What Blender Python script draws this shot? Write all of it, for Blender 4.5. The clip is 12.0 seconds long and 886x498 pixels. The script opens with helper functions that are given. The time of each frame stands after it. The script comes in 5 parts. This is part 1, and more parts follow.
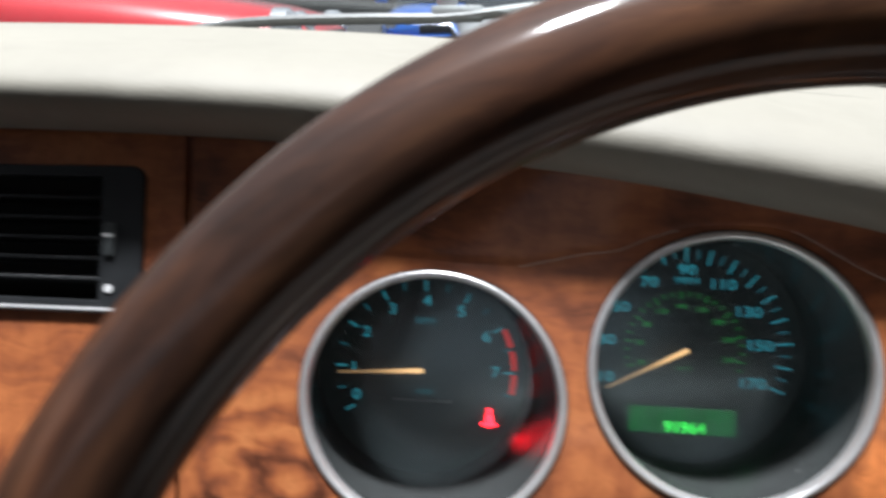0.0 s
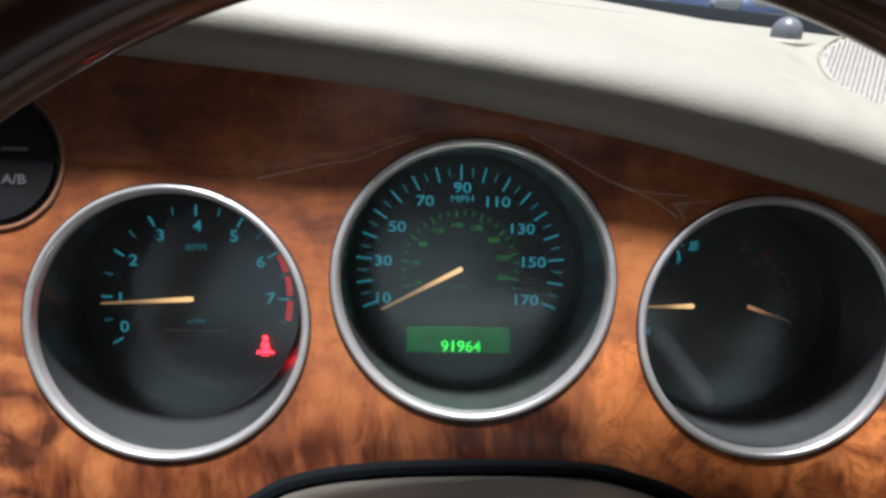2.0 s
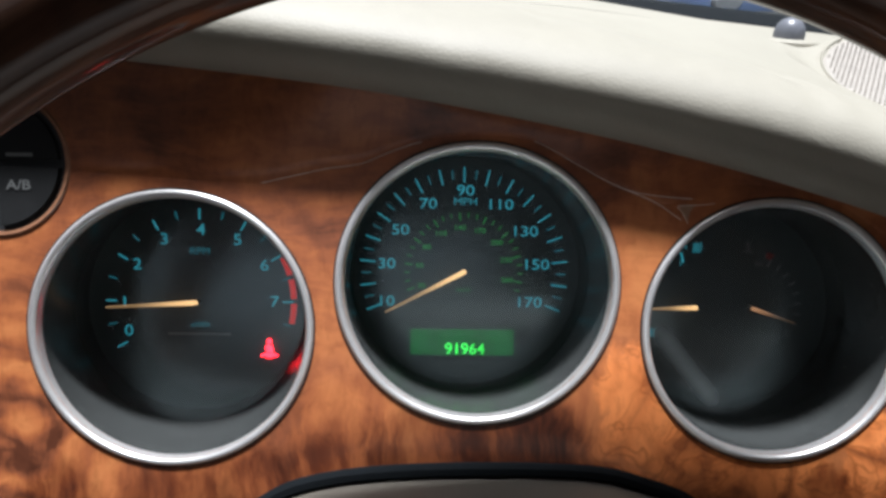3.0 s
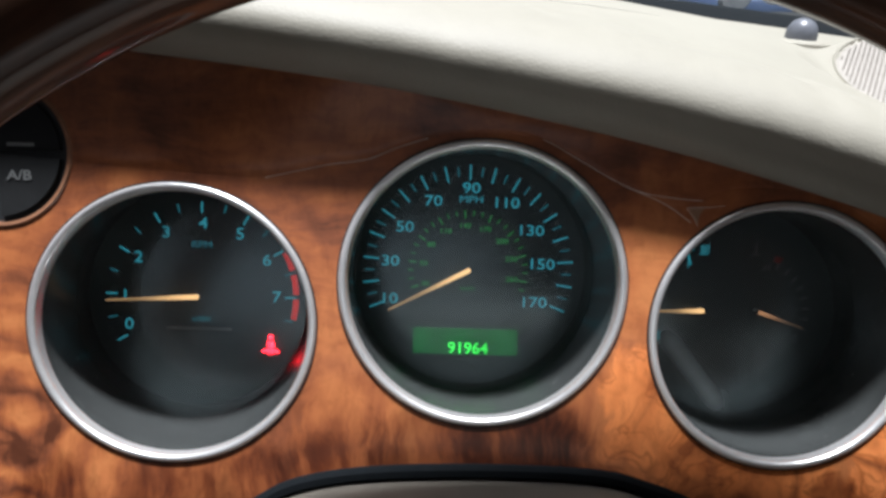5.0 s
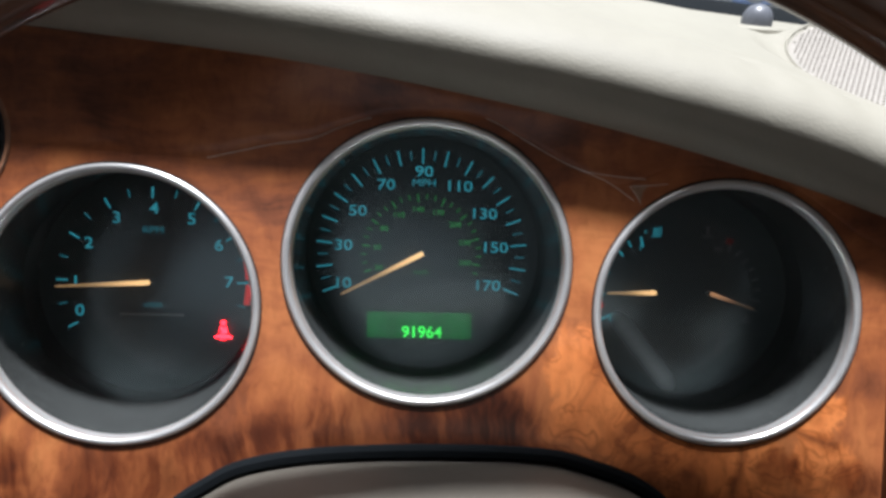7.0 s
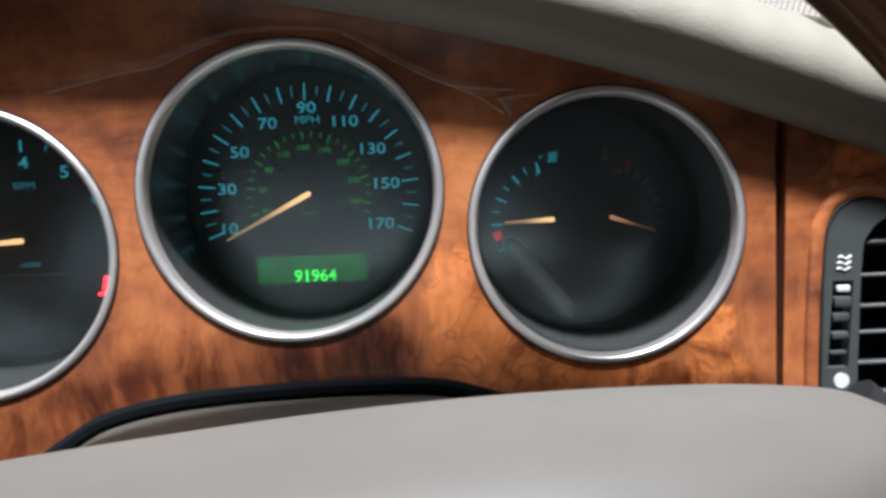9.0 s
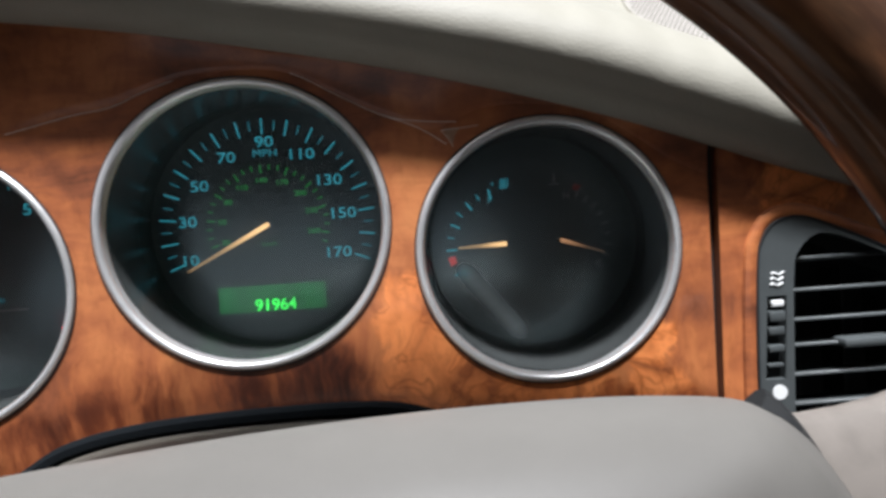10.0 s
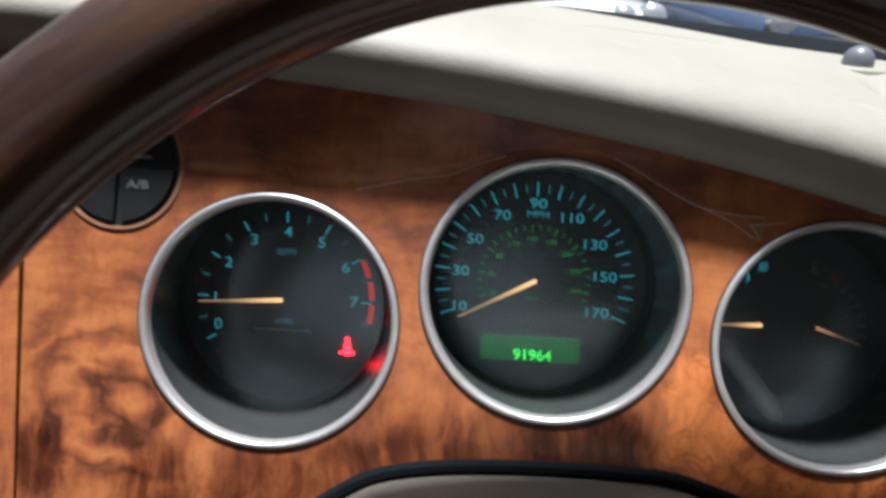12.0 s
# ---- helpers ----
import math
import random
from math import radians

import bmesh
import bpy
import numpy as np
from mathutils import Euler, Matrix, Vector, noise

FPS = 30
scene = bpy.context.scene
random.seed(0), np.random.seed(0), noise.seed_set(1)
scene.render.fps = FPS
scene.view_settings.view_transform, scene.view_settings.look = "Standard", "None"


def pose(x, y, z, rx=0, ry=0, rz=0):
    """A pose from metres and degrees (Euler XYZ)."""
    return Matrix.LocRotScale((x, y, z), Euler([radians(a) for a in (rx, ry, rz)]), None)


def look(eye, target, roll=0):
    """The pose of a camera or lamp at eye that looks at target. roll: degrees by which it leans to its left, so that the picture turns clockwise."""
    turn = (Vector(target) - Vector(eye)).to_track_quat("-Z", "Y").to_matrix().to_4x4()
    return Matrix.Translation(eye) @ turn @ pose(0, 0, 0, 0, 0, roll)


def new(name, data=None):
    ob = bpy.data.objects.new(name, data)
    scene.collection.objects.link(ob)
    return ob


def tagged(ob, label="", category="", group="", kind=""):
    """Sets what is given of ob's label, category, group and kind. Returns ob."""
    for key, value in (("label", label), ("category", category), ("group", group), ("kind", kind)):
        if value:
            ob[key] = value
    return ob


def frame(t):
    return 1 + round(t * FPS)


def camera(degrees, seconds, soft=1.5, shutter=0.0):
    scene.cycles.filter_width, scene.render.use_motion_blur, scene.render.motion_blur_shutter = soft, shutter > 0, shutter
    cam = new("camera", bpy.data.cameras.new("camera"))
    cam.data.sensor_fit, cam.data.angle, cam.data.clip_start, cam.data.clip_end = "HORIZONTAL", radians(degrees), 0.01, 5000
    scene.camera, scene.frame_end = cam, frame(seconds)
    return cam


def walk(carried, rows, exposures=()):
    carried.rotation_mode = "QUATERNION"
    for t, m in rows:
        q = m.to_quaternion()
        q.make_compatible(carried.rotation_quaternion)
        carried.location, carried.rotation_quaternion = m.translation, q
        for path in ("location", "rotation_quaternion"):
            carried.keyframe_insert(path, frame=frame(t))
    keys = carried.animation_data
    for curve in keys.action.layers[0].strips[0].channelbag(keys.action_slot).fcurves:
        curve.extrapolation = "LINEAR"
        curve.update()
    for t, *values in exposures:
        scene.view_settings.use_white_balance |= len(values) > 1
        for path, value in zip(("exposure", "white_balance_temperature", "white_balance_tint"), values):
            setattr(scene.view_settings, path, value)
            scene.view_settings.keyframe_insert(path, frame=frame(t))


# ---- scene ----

# ======================================================================
# Camera. Places are given in the panel's own axes (x right, y into the
# dashboard, z up along the veneer) and laid into the world by DASH.
# ======================================================================
DASH = pose(0, 0, 0.70, -20, 0, 0)

cam = camera(66.0, 12.0, soft=3.1, shutter=0.5)
PATH = [
    (0.0, -0.0684, -0.2523, 0.0353, 7.03, 1.02, 1.86),
    (0.5, -0.0230, -0.2450, 0.0301, 3.49, -0.49, 2.07),
    (1.0, -0.0141, -0.2397, 0.0250, 1.54, -1.50, 1.46),
    (1.5, -0.0109, -0.2376, 0.0219, 1.07, -2.11, 1.16),
    (2.0, -0.0067, -0.2379, 0.0202, 0.08, -2.25, 0.81),
    (2.5, -0.0023, -0.2354, 0.0196, -0.11, -2.55, 0.08),
    (3.0, -0.0074, -0.2381, 0.0220, 0.23, -2.38, 0.59),
    (4.8, -0.0075, -0.2344, 0.0186, 0.30, -2.10, 1.42),
    (5.0, -0.0088, -0.2348, 0.0228, 0.34, -2.75, 1.57),
    (5.5, -0.0096, -0.2363, 0.0254, 0.61, -2.51, 1.71),
    (6.0, -0.0068, -0.2344, 0.0227, 0.65, -2.59, 1.64),
    (6.5, -0.0048, -0.2320, 0.0203, -0.17, -2.98, 1.56),
    (6.7, -0.0007, -0.2342, 0.0191, -0.44, -2.73, 1.48),
    (8.3, 0.0282, -0.2308, -0.0001, -0.96, -3.62, -0.94),
    (8.5, 0.0303, -0.2314, -0.0000, -0.95, -4.10, -1.60),
    (9.0, 0.0442, -0.2261, -0.0037, -1.96, -4.22, -2.25),
    (9.5, 0.0520, -0.2268, -0.0046, -2.26, -3.71, -3.54),
    (10.0, 0.0574, -0.2351, -0.0034, -3.03, -2.20, -3.66),
    (10.5, 0.0703, -0.2269, -0.0087, -3.37, -2.68, -5.22),
    (11.0, 0.0568, -0.2270, -0.0050, -1.61, -1.95, -4.89),
    (11.3, 0.0364, -0.2354, 0.0000, 0.02, -0.64, -3.37),
    (11.5, 0.0133, -0.2428, 0.0070, 1.98, -0.30, -1.60),
    (11.7, -0.0077, -0.2490, 0.0093, 2.69, -0.60, 0.61),
    (12.0, -0.0224, -0.2541, 0.0191, 3.49, -1.19, 2.65),
]


def eye_pose(x, y, z, yaw, pitch, roll):
    """Yaw to the left, pitch up, roll as look() takes it."""
    return pose(x, y, z, 0, 0, yaw) @ pose(0, 0, 0, 90 + pitch, 0, 0) @ pose(0, 0, 0, 0, 0, roll)


EXPOSURE = [(0.0, 0.93, 6250, 10), (0.5, 1.14, 6250, 10), (1.0, 0.99, 6250, 10), (3.0, 0.94, 6250, 10), (6.5, 0.92, 6250, 10), (8.5, 0.98, 6250, 10), (9.5, 1.00, 6250, 10), (10.5, 0.96, 6250, 10), (11.0, 0.98, 6250, 10), (12.0, 0.94, 6250, 10)]
walk(cam, [(t, DASH @ eye_pose(*row)) for t, *row in PATH], EXPOSURE)

# ======================================================================
# Daylight: bright haze almost overhead, open sky all round
# ======================================================================
SUN_ELEV, SUN_AZ = 87.0, 180.0   # azimuth clockwise from +y
world = bpy.data.worlds.new("sky")
scene.world = world
world.use_nodes = True
wt = world.node_tree
sky = wt.nodes.new("ShaderNodeTexSky")
sky.sky_type = "NISHITA"
sky.sun_disc = False
sky.sun_elevation = radians(SUN_ELEV)
sky.sun_rotation = radians(SUN_AZ)
sky.air_density, sky.dust_density, sky.ozone_density = 1.0, 4.0, 1.0
bgn = wt.nodes["Background"]
bgn.inputs["Strength"].default_value = 0.055
hazy = wt.nodes.new("ShaderNodeHueSaturation")   # thin white cloud over the blue
hazy.inputs["Saturation"].default_value = 0.22
wt.links.new(sky.outputs[0], hazy.inputs["Color"])
wt.links.new(hazy.outputs[0], bgn.inputs["Color"])

sun_data = bpy.data.lights.new("sun", "SUN")
sun_data.energy = 5.0
sun_data.angle = radians(7.0)
sun_data.color = (1.0, 0.995, 1.0)
sun = new("sun", sun_data)
az, el = radians(SUN_AZ), radians(SUN_ELEV)
toward = Vector((math.sin(az) * math.cos(el), math.cos(az) * math.cos(el), math.sin(el)))
sun.matrix_world = look(toward * 30, (0, 0, 0))


# ======================================================================
# Materials
# ======================================================================
def mat_new(name):
    m = bpy.data.materials.new(name)
    m.use_nodes = True
    nt = m.node_tree
    return m, nt, nt.nodes["Principled BSDF"]


def node(nt, kind, **inputs):
    n = nt.nodes.new(kind)
    for k, v in inputs.items():
        n.inputs[k].default_value = v
    return n


def noise_of(nt, scale, detail=3.0, rough=0.5, vec=None, stretch=None, distort=0.0):
    n = node(nt, "ShaderNodeTexNoise", Scale=scale, Detail=detail, Roughness=rough, Distortion=distort)
    if vec is None:
        vec = nt.nodes.new("ShaderNodeTexCoord").outputs["Object"]
    if stretch:
        mp = nt.nodes.new("ShaderNodeMapping")
        mp.inputs["Scale"].default_value = stretch
        nt.links.new(vec, mp.inputs["Vector"])
        vec = mp.outputs[0]
    nt.links.new(vec, n.inputs["Vector"])
    return n


def ramp_of(nt, fac, stops):
    r = nt.nodes.new("ShaderNodeValToRGB")
    els = r.color_ramp.elements
    while len(els) < len(stops):
        els.new(0.5)
    for e, (p, c) in zip(els, stops):
        e.position, e.color = p, (*c, 1.0)
    nt.links.new(fac, r.inputs["Fac"])
    return r


def mixed(nt, fac, a, b, how="MIX"):
    m = nt.nodes.new("ShaderNodeMix")
    m.data_type, m.blend_type = "RGBA", how
    for socket, v in ((m.inputs[0], fac), (m.inputs[6], a), (m.inputs[7], b)):
        if isinstance(v, (int, float)):
            socket.default_value = v
        elif isinstance(v, tuple):
            socket.default_value = (*v, 1.0)
        else:
            nt.links.new(v, socket)
    return m.outputs[2]


def math_of(nt, op, a, b=0.0, clamp=False):
    m = nt.nodes.new("ShaderNodeMath")
    m.operation, m.use_clamp = op, clamp
    for socket, v in ((m.inputs[0], a), (m.inputs[1], b)):
        if isinstance(v, (int, float)):
            socket.default_value = v
        else:
            nt.links.new(v, socket)
    return m.outputs[0]


def bump_of(nt, height, bsdf, strength=0.3, distance=0.001):
    b = node(nt, "ShaderNodeBump", Strength=strength, Distance=distance)
    nt.links.new(height, b.inputs["Height"])
    nt.links.new(b.outputs[0], bsdf.inputs["Normal"])


def plain(name, col, rough=0.5, metal=0.0, var=0.15, scale=60.0, bump=0.0, bscale=400.0, coat=0.0):
    """A surface of one colour, with grain at two scales."""
    m, nt, b = mat_new(name)
    big, fine = noise_of(nt, scale, 4), noise_of(nt, bscale, 3)
    both = math_of(nt, "ADD", math_of(nt, "MULTIPLY", big.outputs[0], 0.6), math_of(nt, "MULTIPLY", fine.outputs[0], 0.4))
    lo, hi = tuple(c * (1 - var) for c in col), tuple(min(1, c * (1 + var)) for c in col)
    r = ramp_of(nt, both, [(0.3, lo), (0.7, hi)])
    nt.links.new(r.outputs[0], b.inputs["Base Color"])
    rr = nt.nodes.new("ShaderNodeMapRange")
    rr.inputs[3].default_value, rr.inputs[4].default_value = rough * 0.85, min(1, rough * 1.15)
    nt.links.new(big.outputs[0], rr.inputs[0])
    nt.links.new(rr.outputs[0], b.inputs["Roughness"])
    b.inputs["Metallic"].default_value = metal
    b.inputs["Coat Weight"].default_value = coat
    b.inputs["Coat Roughness"].default_value = 0.05
    if bump:
        bump_of(nt, fine.outputs[0], b, bump, 0.0006)
    return m


def veneer(name, burls, dark=(), deep=1.0, seed=0.0, rough=0.42, rim=False, whorls=()):
    """Lacquered walnut: fibrous figure, burr whorled round some centres, patches of dark heartwood."""
    m, nt, b = mat_new(name)
    co = nt.nodes.new("ShaderNodeTexCoord").outputs["Object"]
    if rim:   # grain runs along the bent rim
        sp = nt.nodes.new("ShaderNodeSeparateXYZ")
        nt.links.new(co, sp.inputs[0])
        turn = math_of(nt, "MULTIPLY", math_of(nt, "ARCTAN2", sp.outputs[2], sp.outputs[0]), 0.05)
        away = math_of(nt, "SQRT", math_of(nt, "ADD", math_of(nt, "MULTIPLY", sp.outputs[0], sp.outputs[0]), math_of(nt, "MULTIPLY", sp.outputs[2], sp.outputs[2])))
        cb = nt.nodes.new("ShaderNodeCombineXYZ")
        nt.links.new(away, cb.inputs[0])
        nt.links.new(sp.outputs[1], cb.inputs[1])
        nt.links.new(turn, cb.inputs[2])
        co = cb.outputs[0]
    if seed:
        mp = nt.nodes.new("ShaderNodeMapping")
        mp.inputs["Location"].default_value = (seed, 0, seed * 0.7)
        nt.links.new(co, mp.inputs["Vector"])
        co = mp.outputs[0]

    def warp(vec, scale, amount, detail=3):
        w = noise_of(nt, scale, detail, 0.55, vec)
        off = nt.nodes.new("ShaderNodeVectorMath")
        off.operation = "MULTIPLY_ADD"
        nt.links.new(w.outputs["Color"], off.inputs[0])
        off.inputs[1].default_value = (amount, amount, amount)
        nt.links.new(vec, off.inputs[2])
        return off.outputs[0], amount * 0.5

    warped, shift = warp(co, 30.0, 0.016, 3)

    ragged = noise_of(nt, 150.0, 3, 0.6, warped, (1.3, 1.0, 0.6))

    def spot(x, z, r, soft, fray=0.0):
        d = nt.nodes.new("ShaderNodeVectorMath")
        d.operation = "DISTANCE"
        nt.links.new(warped, d.inputs[0])
        d.inputs[1].default_value = (x + shift, shift, z + shift)
        away = math_of(nt, "ADD", d.outputs["Value"], math_of(nt, "MULTIPLY", math_of(nt, "SUBTRACT", ragged.outputs[0], 0.5), fray))
        one = nt.nodes.new("ShaderNodeMapRange")
        one.interpolation_type = "SMOOTHSTEP"
        one.inputs[1].default_value, one.inputs[2].default_value = r, r * soft
        nt.links.new(away, one.inputs[0])
        return one.outputs[0], d.outputs["Value"]

    # fibrous figure: broad curtains, finer streaks over them
    cloud = noise_of(nt, 24.0, 4, 0.55, warped, (1.0, 1.0, 1.0), 0.5)
    upright = noise_of(nt, 120.0, 4, 0.6, warped, (1.5, 1.0, 0.30), 0.3)
    across = noise_of(nt, 120.0, 4, 0.6, warped, (0.35, 1.0, 1.6), 0.3)
    if rim:
        fibre = upright.outputs[0]
    else:   # the figure lies level along the top and hangs in curtains below
        zz = nt.nodes.new("ShaderNodeSeparateXYZ")
        nt.links.new(warped, zz.inputs[0])
        sw = nt.nodes.new("ShaderNodeMapRange")
        sw.inputs[1].default_value, sw.inputs[2].default_value = -0.035, -0.010
        nt.links.new(zz.outputs[2], sw.inputs[0])
        fm = nt.nodes.new("ShaderNodeMix")
        nt.links.new(sw.outputs[0], fm.inputs[0])
        nt.links.new(upright.outputs[0], fm.inputs[2])
        nt.links.new(across.outputs[0], fm.inputs[3])
        fibre = fm.outputs[0]
    both = math_of(nt, "ADD", math_of(nt, "MULTIPLY", cloud.outputs[0], 0.66), math_of(nt, "MULTIPLY", fibre, 0.34))
    for x, z, r, turns in whorls:   # year rings drawn round a knot, fading out into the straight figure
        one, dist = spot(x, z, r, 0.20, 0.012)
        drift = noise_of(nt, 34.0, 3.0, 0.5, warped, (0.7, 1.0, 1.5), 0.6)
        ring = math_of(nt, "PINGPONG", math_of(nt, "ADD", math_of(nt, "MULTIPLY", dist, turns / r), math_of(nt, "MULTIPLY", drift.outputs[0], 2.3)), 0.5)
        lift = math_of(nt, "MULTIPLY", math_of(nt, "SUBTRACT", ring, 0.26), 0.62)
        both = math_of(nt, "ADD", both, math_of(nt, "MULTIPLY", one, lift))
    col = ramp_of(nt, both, [(0.32, (0.085, 0.028, 0.014)), (0.42, (0.210, 0.070, 0.032)), (0.50, (0.320, 0.105, 0.040)), (0.58, (0.420, 0.148, 0.053)), (0.68, (0.490, 0.190, 0.068))]).outputs[0]
    # burr figure: whorls and contour lines with small eyes
    if rim:   # dark blotches along the bend
        blot = noise_of(nt, 34.0, 5, 0.65, warped, (1.0, 1.0, 0.8), 0.6)
        col = mixed(nt, 0.9, col, ramp_of(nt, blot.outputs[0], [(0.36, (0.22, 0.19, 0.18)), (0.50, (0.80, 0.77, 0.75)), (0.62, (1.5, 1.35, 1.2)), (0.72, (2.0, 1.6, 1.2))]).outputs[0], "MULTIPLY")
    if burls:
        slow = noise_of(nt, 22.0, 2.0, 0.5, warped, None, 1.0)
        swirl = noise_of(nt, 48.0, 3.0, 0.5, warped, (1.0, 1.0, 0.7), 1.0)
        mask, lines = None, math_of(nt, "MULTIPLY", slow.outputs[0], 3.4)
        for x, z, r, turns in burls:
            one, dist = spot(x, z, r, 0.74, 0.016)
            mask = one if mask is None else math_of(nt, "MAXIMUM", mask, one)
            if turns:
                lines = math_of(nt, "ADD", lines, math_of(nt, "MULTIPLY", math_of(nt, "MINIMUM", dist, r), turns / r))
        waves = math_of(nt, "PINGPONG", lines, 0.5)
        waves = math_of(nt, "ADD", math_of(nt, "MULTIPLY", waves, 0.70), math_of(nt, "MULTIPLY", swirl.outputs[0], 0.45))
        burr = ramp_of(nt, waves, [(0.12, (0.190, 0.058, 0.022)), (0.24, (0.360, 0.116, 0.038)), (0.36, (0.570, 0.186, 0.056)), (0.52, (0.680, 0.236, 0.074))])
        curl = noise_of(nt, 34.0, 2.5, 0.5, warped, None, 1.8)   # thin dark curls
        thin = math_of(nt, "ABSOLUTE", math_of(nt, "SUBTRACT", curl.outputs[0], 0.52))
        curls = ramp_of(nt, thin, [(0.0, (0.50, 0.40, 0.34)), (0.02, (0.70, 0.62, 0.56)), (0.06, (1, 1, 1))])
        figured = mixed(nt, 0.40, burr.outputs[0], curls.outputs[0], "MULTIPLY")
        eye = noise_of(nt, 85.0, 2.0, 0.5, warped, None, 1.2)   # small eyes
        small = math_of(nt, "ABSOLUTE", math_of(nt, "SUBTRACT", eye.outputs[0], 0.56))
        eyes = ramp_of(nt, small, [(0.0, (0.45, 0.36, 0.30)), (0.025, (0.75, 0.68, 0.62)), (0.06, (1, 1, 1))])
        figured = mixed(nt, 0.60, figured, eyes.outputs[0], "MULTIPLY")
        fleck = noise_of(nt, 210.0, 3, 0.65, warped)
        flecks = ramp_of(nt, fleck.outputs[0], [(0.34, (0.50, 0.42, 0.36)), (0.44, (1, 1, 1)), (0.7, (1.08, 1.06, 1.03))])
        col = mixed(nt, mask, col, mixed(nt, 0.22, figured, flecks.outputs[0], "MULTIPLY"))
    for x, z, r in dark:
        one, _ = spot(x, z, r, 0.55, 0.012)
        thread = nt.nodes.new("ShaderNodeMapRange")   # heartwood drawn out along the fibres
        thread.inputs[1].default_value, thread.inputs[2].default_value = 0.62, 0.40
        thread.inputs[3].default_value, thread.inputs[4].default_value = 0.65, 1.0
        nt.links.new(upright.outputs[0], thread.inputs[0])
        col = mixed(nt, math_of(nt, "MULTIPLY", one, thread.outputs[0]), col, mixed(nt, 1.0, col, (0.34, 0.26, 0.25), "MULTIPLY"))
    dash = noise_of(nt, 260.0, 3, 0.6, warped, (0.8, 1.0, 0.8), 0.6)   # short dark flecks
    dashes = ramp_of(nt, dash.outputs[0], [(0.33, (0.52, 0.45, 0.40)), (0.43, (1, 1, 1)), (0.66, (1.0, 1.0, 1.0)), (0.75, (1.12, 1.10, 1.06))])
    col = mixed(nt, 0.22, col, dashes.outputs[0], "MULTIPLY")
    pores = noise_of(nt, 150.0 if rim else 330.0, 4, 0.7, warped, (1.0, 1.0, 0.30))
    pore = ramp_of(nt, pores.outputs[0], [(0.34, (0.62, 0.55, 0.50)), (0.50, (1, 1, 1)), (0.70, (1.08, 1.06, 1.04))])
    col = mixed(nt, 0.95 if rim else 0.40, col, pore.outputs[0], "MULTIPLY")
    deep *= 1.10
    if deep != 1.0:
        col = mixed(nt, 1.0, col, (deep * 0.86, deep * 1.10, deep * 1.40) if rim else (deep, deep * 0.96, deep * 0.94), "MULTIPLY")
    nt.links.new(col, b.inputs["Base Color"])
    b.inputs["Roughness"].default_value = rough
    b.inputs["Specular IOR Level"].default_value = 0.2 if rim else 0.5
    b.inputs["Coat Weight"].default_value = 0.6 if rim else 0.38
    b.inputs["Coat Roughness"].default_value = 0.10 if rim else 0.12
    ripple = noise_of(nt, 35.0, 2, 0.5, co)
    bump_of(nt, ripple.outputs[0], b, 0.04, 0.001)
    return m


def speckle(mat, scale, level, col):
    """Scatters fine pale dust over a finished surface."""
    nt = mat.node_tree
    b = nt.nodes["Principled BSDF"]
    was = b.inputs["Base Color"].links[0].from_socket
    n = noise_of(nt, scale, 2, 0.5)
    m = nt.nodes.new("ShaderNodeMapRange")
    m.inputs[1].default_value, m.inputs[2].default_value = level, level + 0.04
    nt.links.new(n.outputs[0], m.inputs[0])
    nt.links.new(mixed(nt, m.outputs[0], was, col), b.inputs["Base Color"])


def leather(name, col, rough=0.55, bump=0.5, scale=900.0, dirt=0.12, wrinkle=0.0):
    """Grained hide: small cells, soft wrinkles and slight soiling."""
    m, nt, b = mat_new(name)
    co = nt.nodes.new("ShaderNodeTexCoord").outputs["Object"]
    vor = node(nt, "ShaderNodeTexVoronoi", Scale=scale)
    vor.feature = "DISTANCE_TO_EDGE"
    nt.links.new(co, vor.inputs["Vector"])
    fold = noise_of(nt, 170.0, 3, 0.6, co, (0.55, 1.0, 1.0), 1.2)
    h = math_of(nt, "ADD", math_of(nt, "MULTIPLY", math_of(nt, "MINIMUM", vor.outputs["Distance"], 0.25), 0.8), math_of(nt, "MULTIPLY", fold.outputs[0], wrinkle))
    soil = noise_of(nt, 14.0, 5, 0.6, co)
    grey = noise_of(nt, 120.0, 4, 0.6, co)
    both = math_of(nt, "ADD", math_of(nt, "MULTIPLY", soil.outputs[0], 0.7), math_of(nt, "MULTIPLY", grey.outputs[0], 0.3))
    r = ramp_of(nt, both, [(0.32, tuple(c * (1 - dirt) for c in col)), (0.6, col)])
    nt.links.new(r.outputs[0], b.inputs["Base Color"])
    b.inputs["Roughness"].default_value = rough
    bump_of(nt, h, b, bump, 0.0008)
    return m


def glow(name, col, strength, base=(0.02, 0.02, 0.02)):
    """Lit legend."""
    m, nt, b = mat_new(name)
    b.inputs["Base Color"].default_value = (*base, 1)
    b.inputs["Roughness"].default_value = 0.6
    b.inputs["Emission Color"].default_value = (*col, 1)
    n = noise_of(nt, 90.0, 2)
    s = math_of(nt, "MULTIPLY", math_of(nt, "ADD", n.outputs[0], 0.5), strength)
    nt.links.new(s, b.inputs["Emission Strength"])
    return m


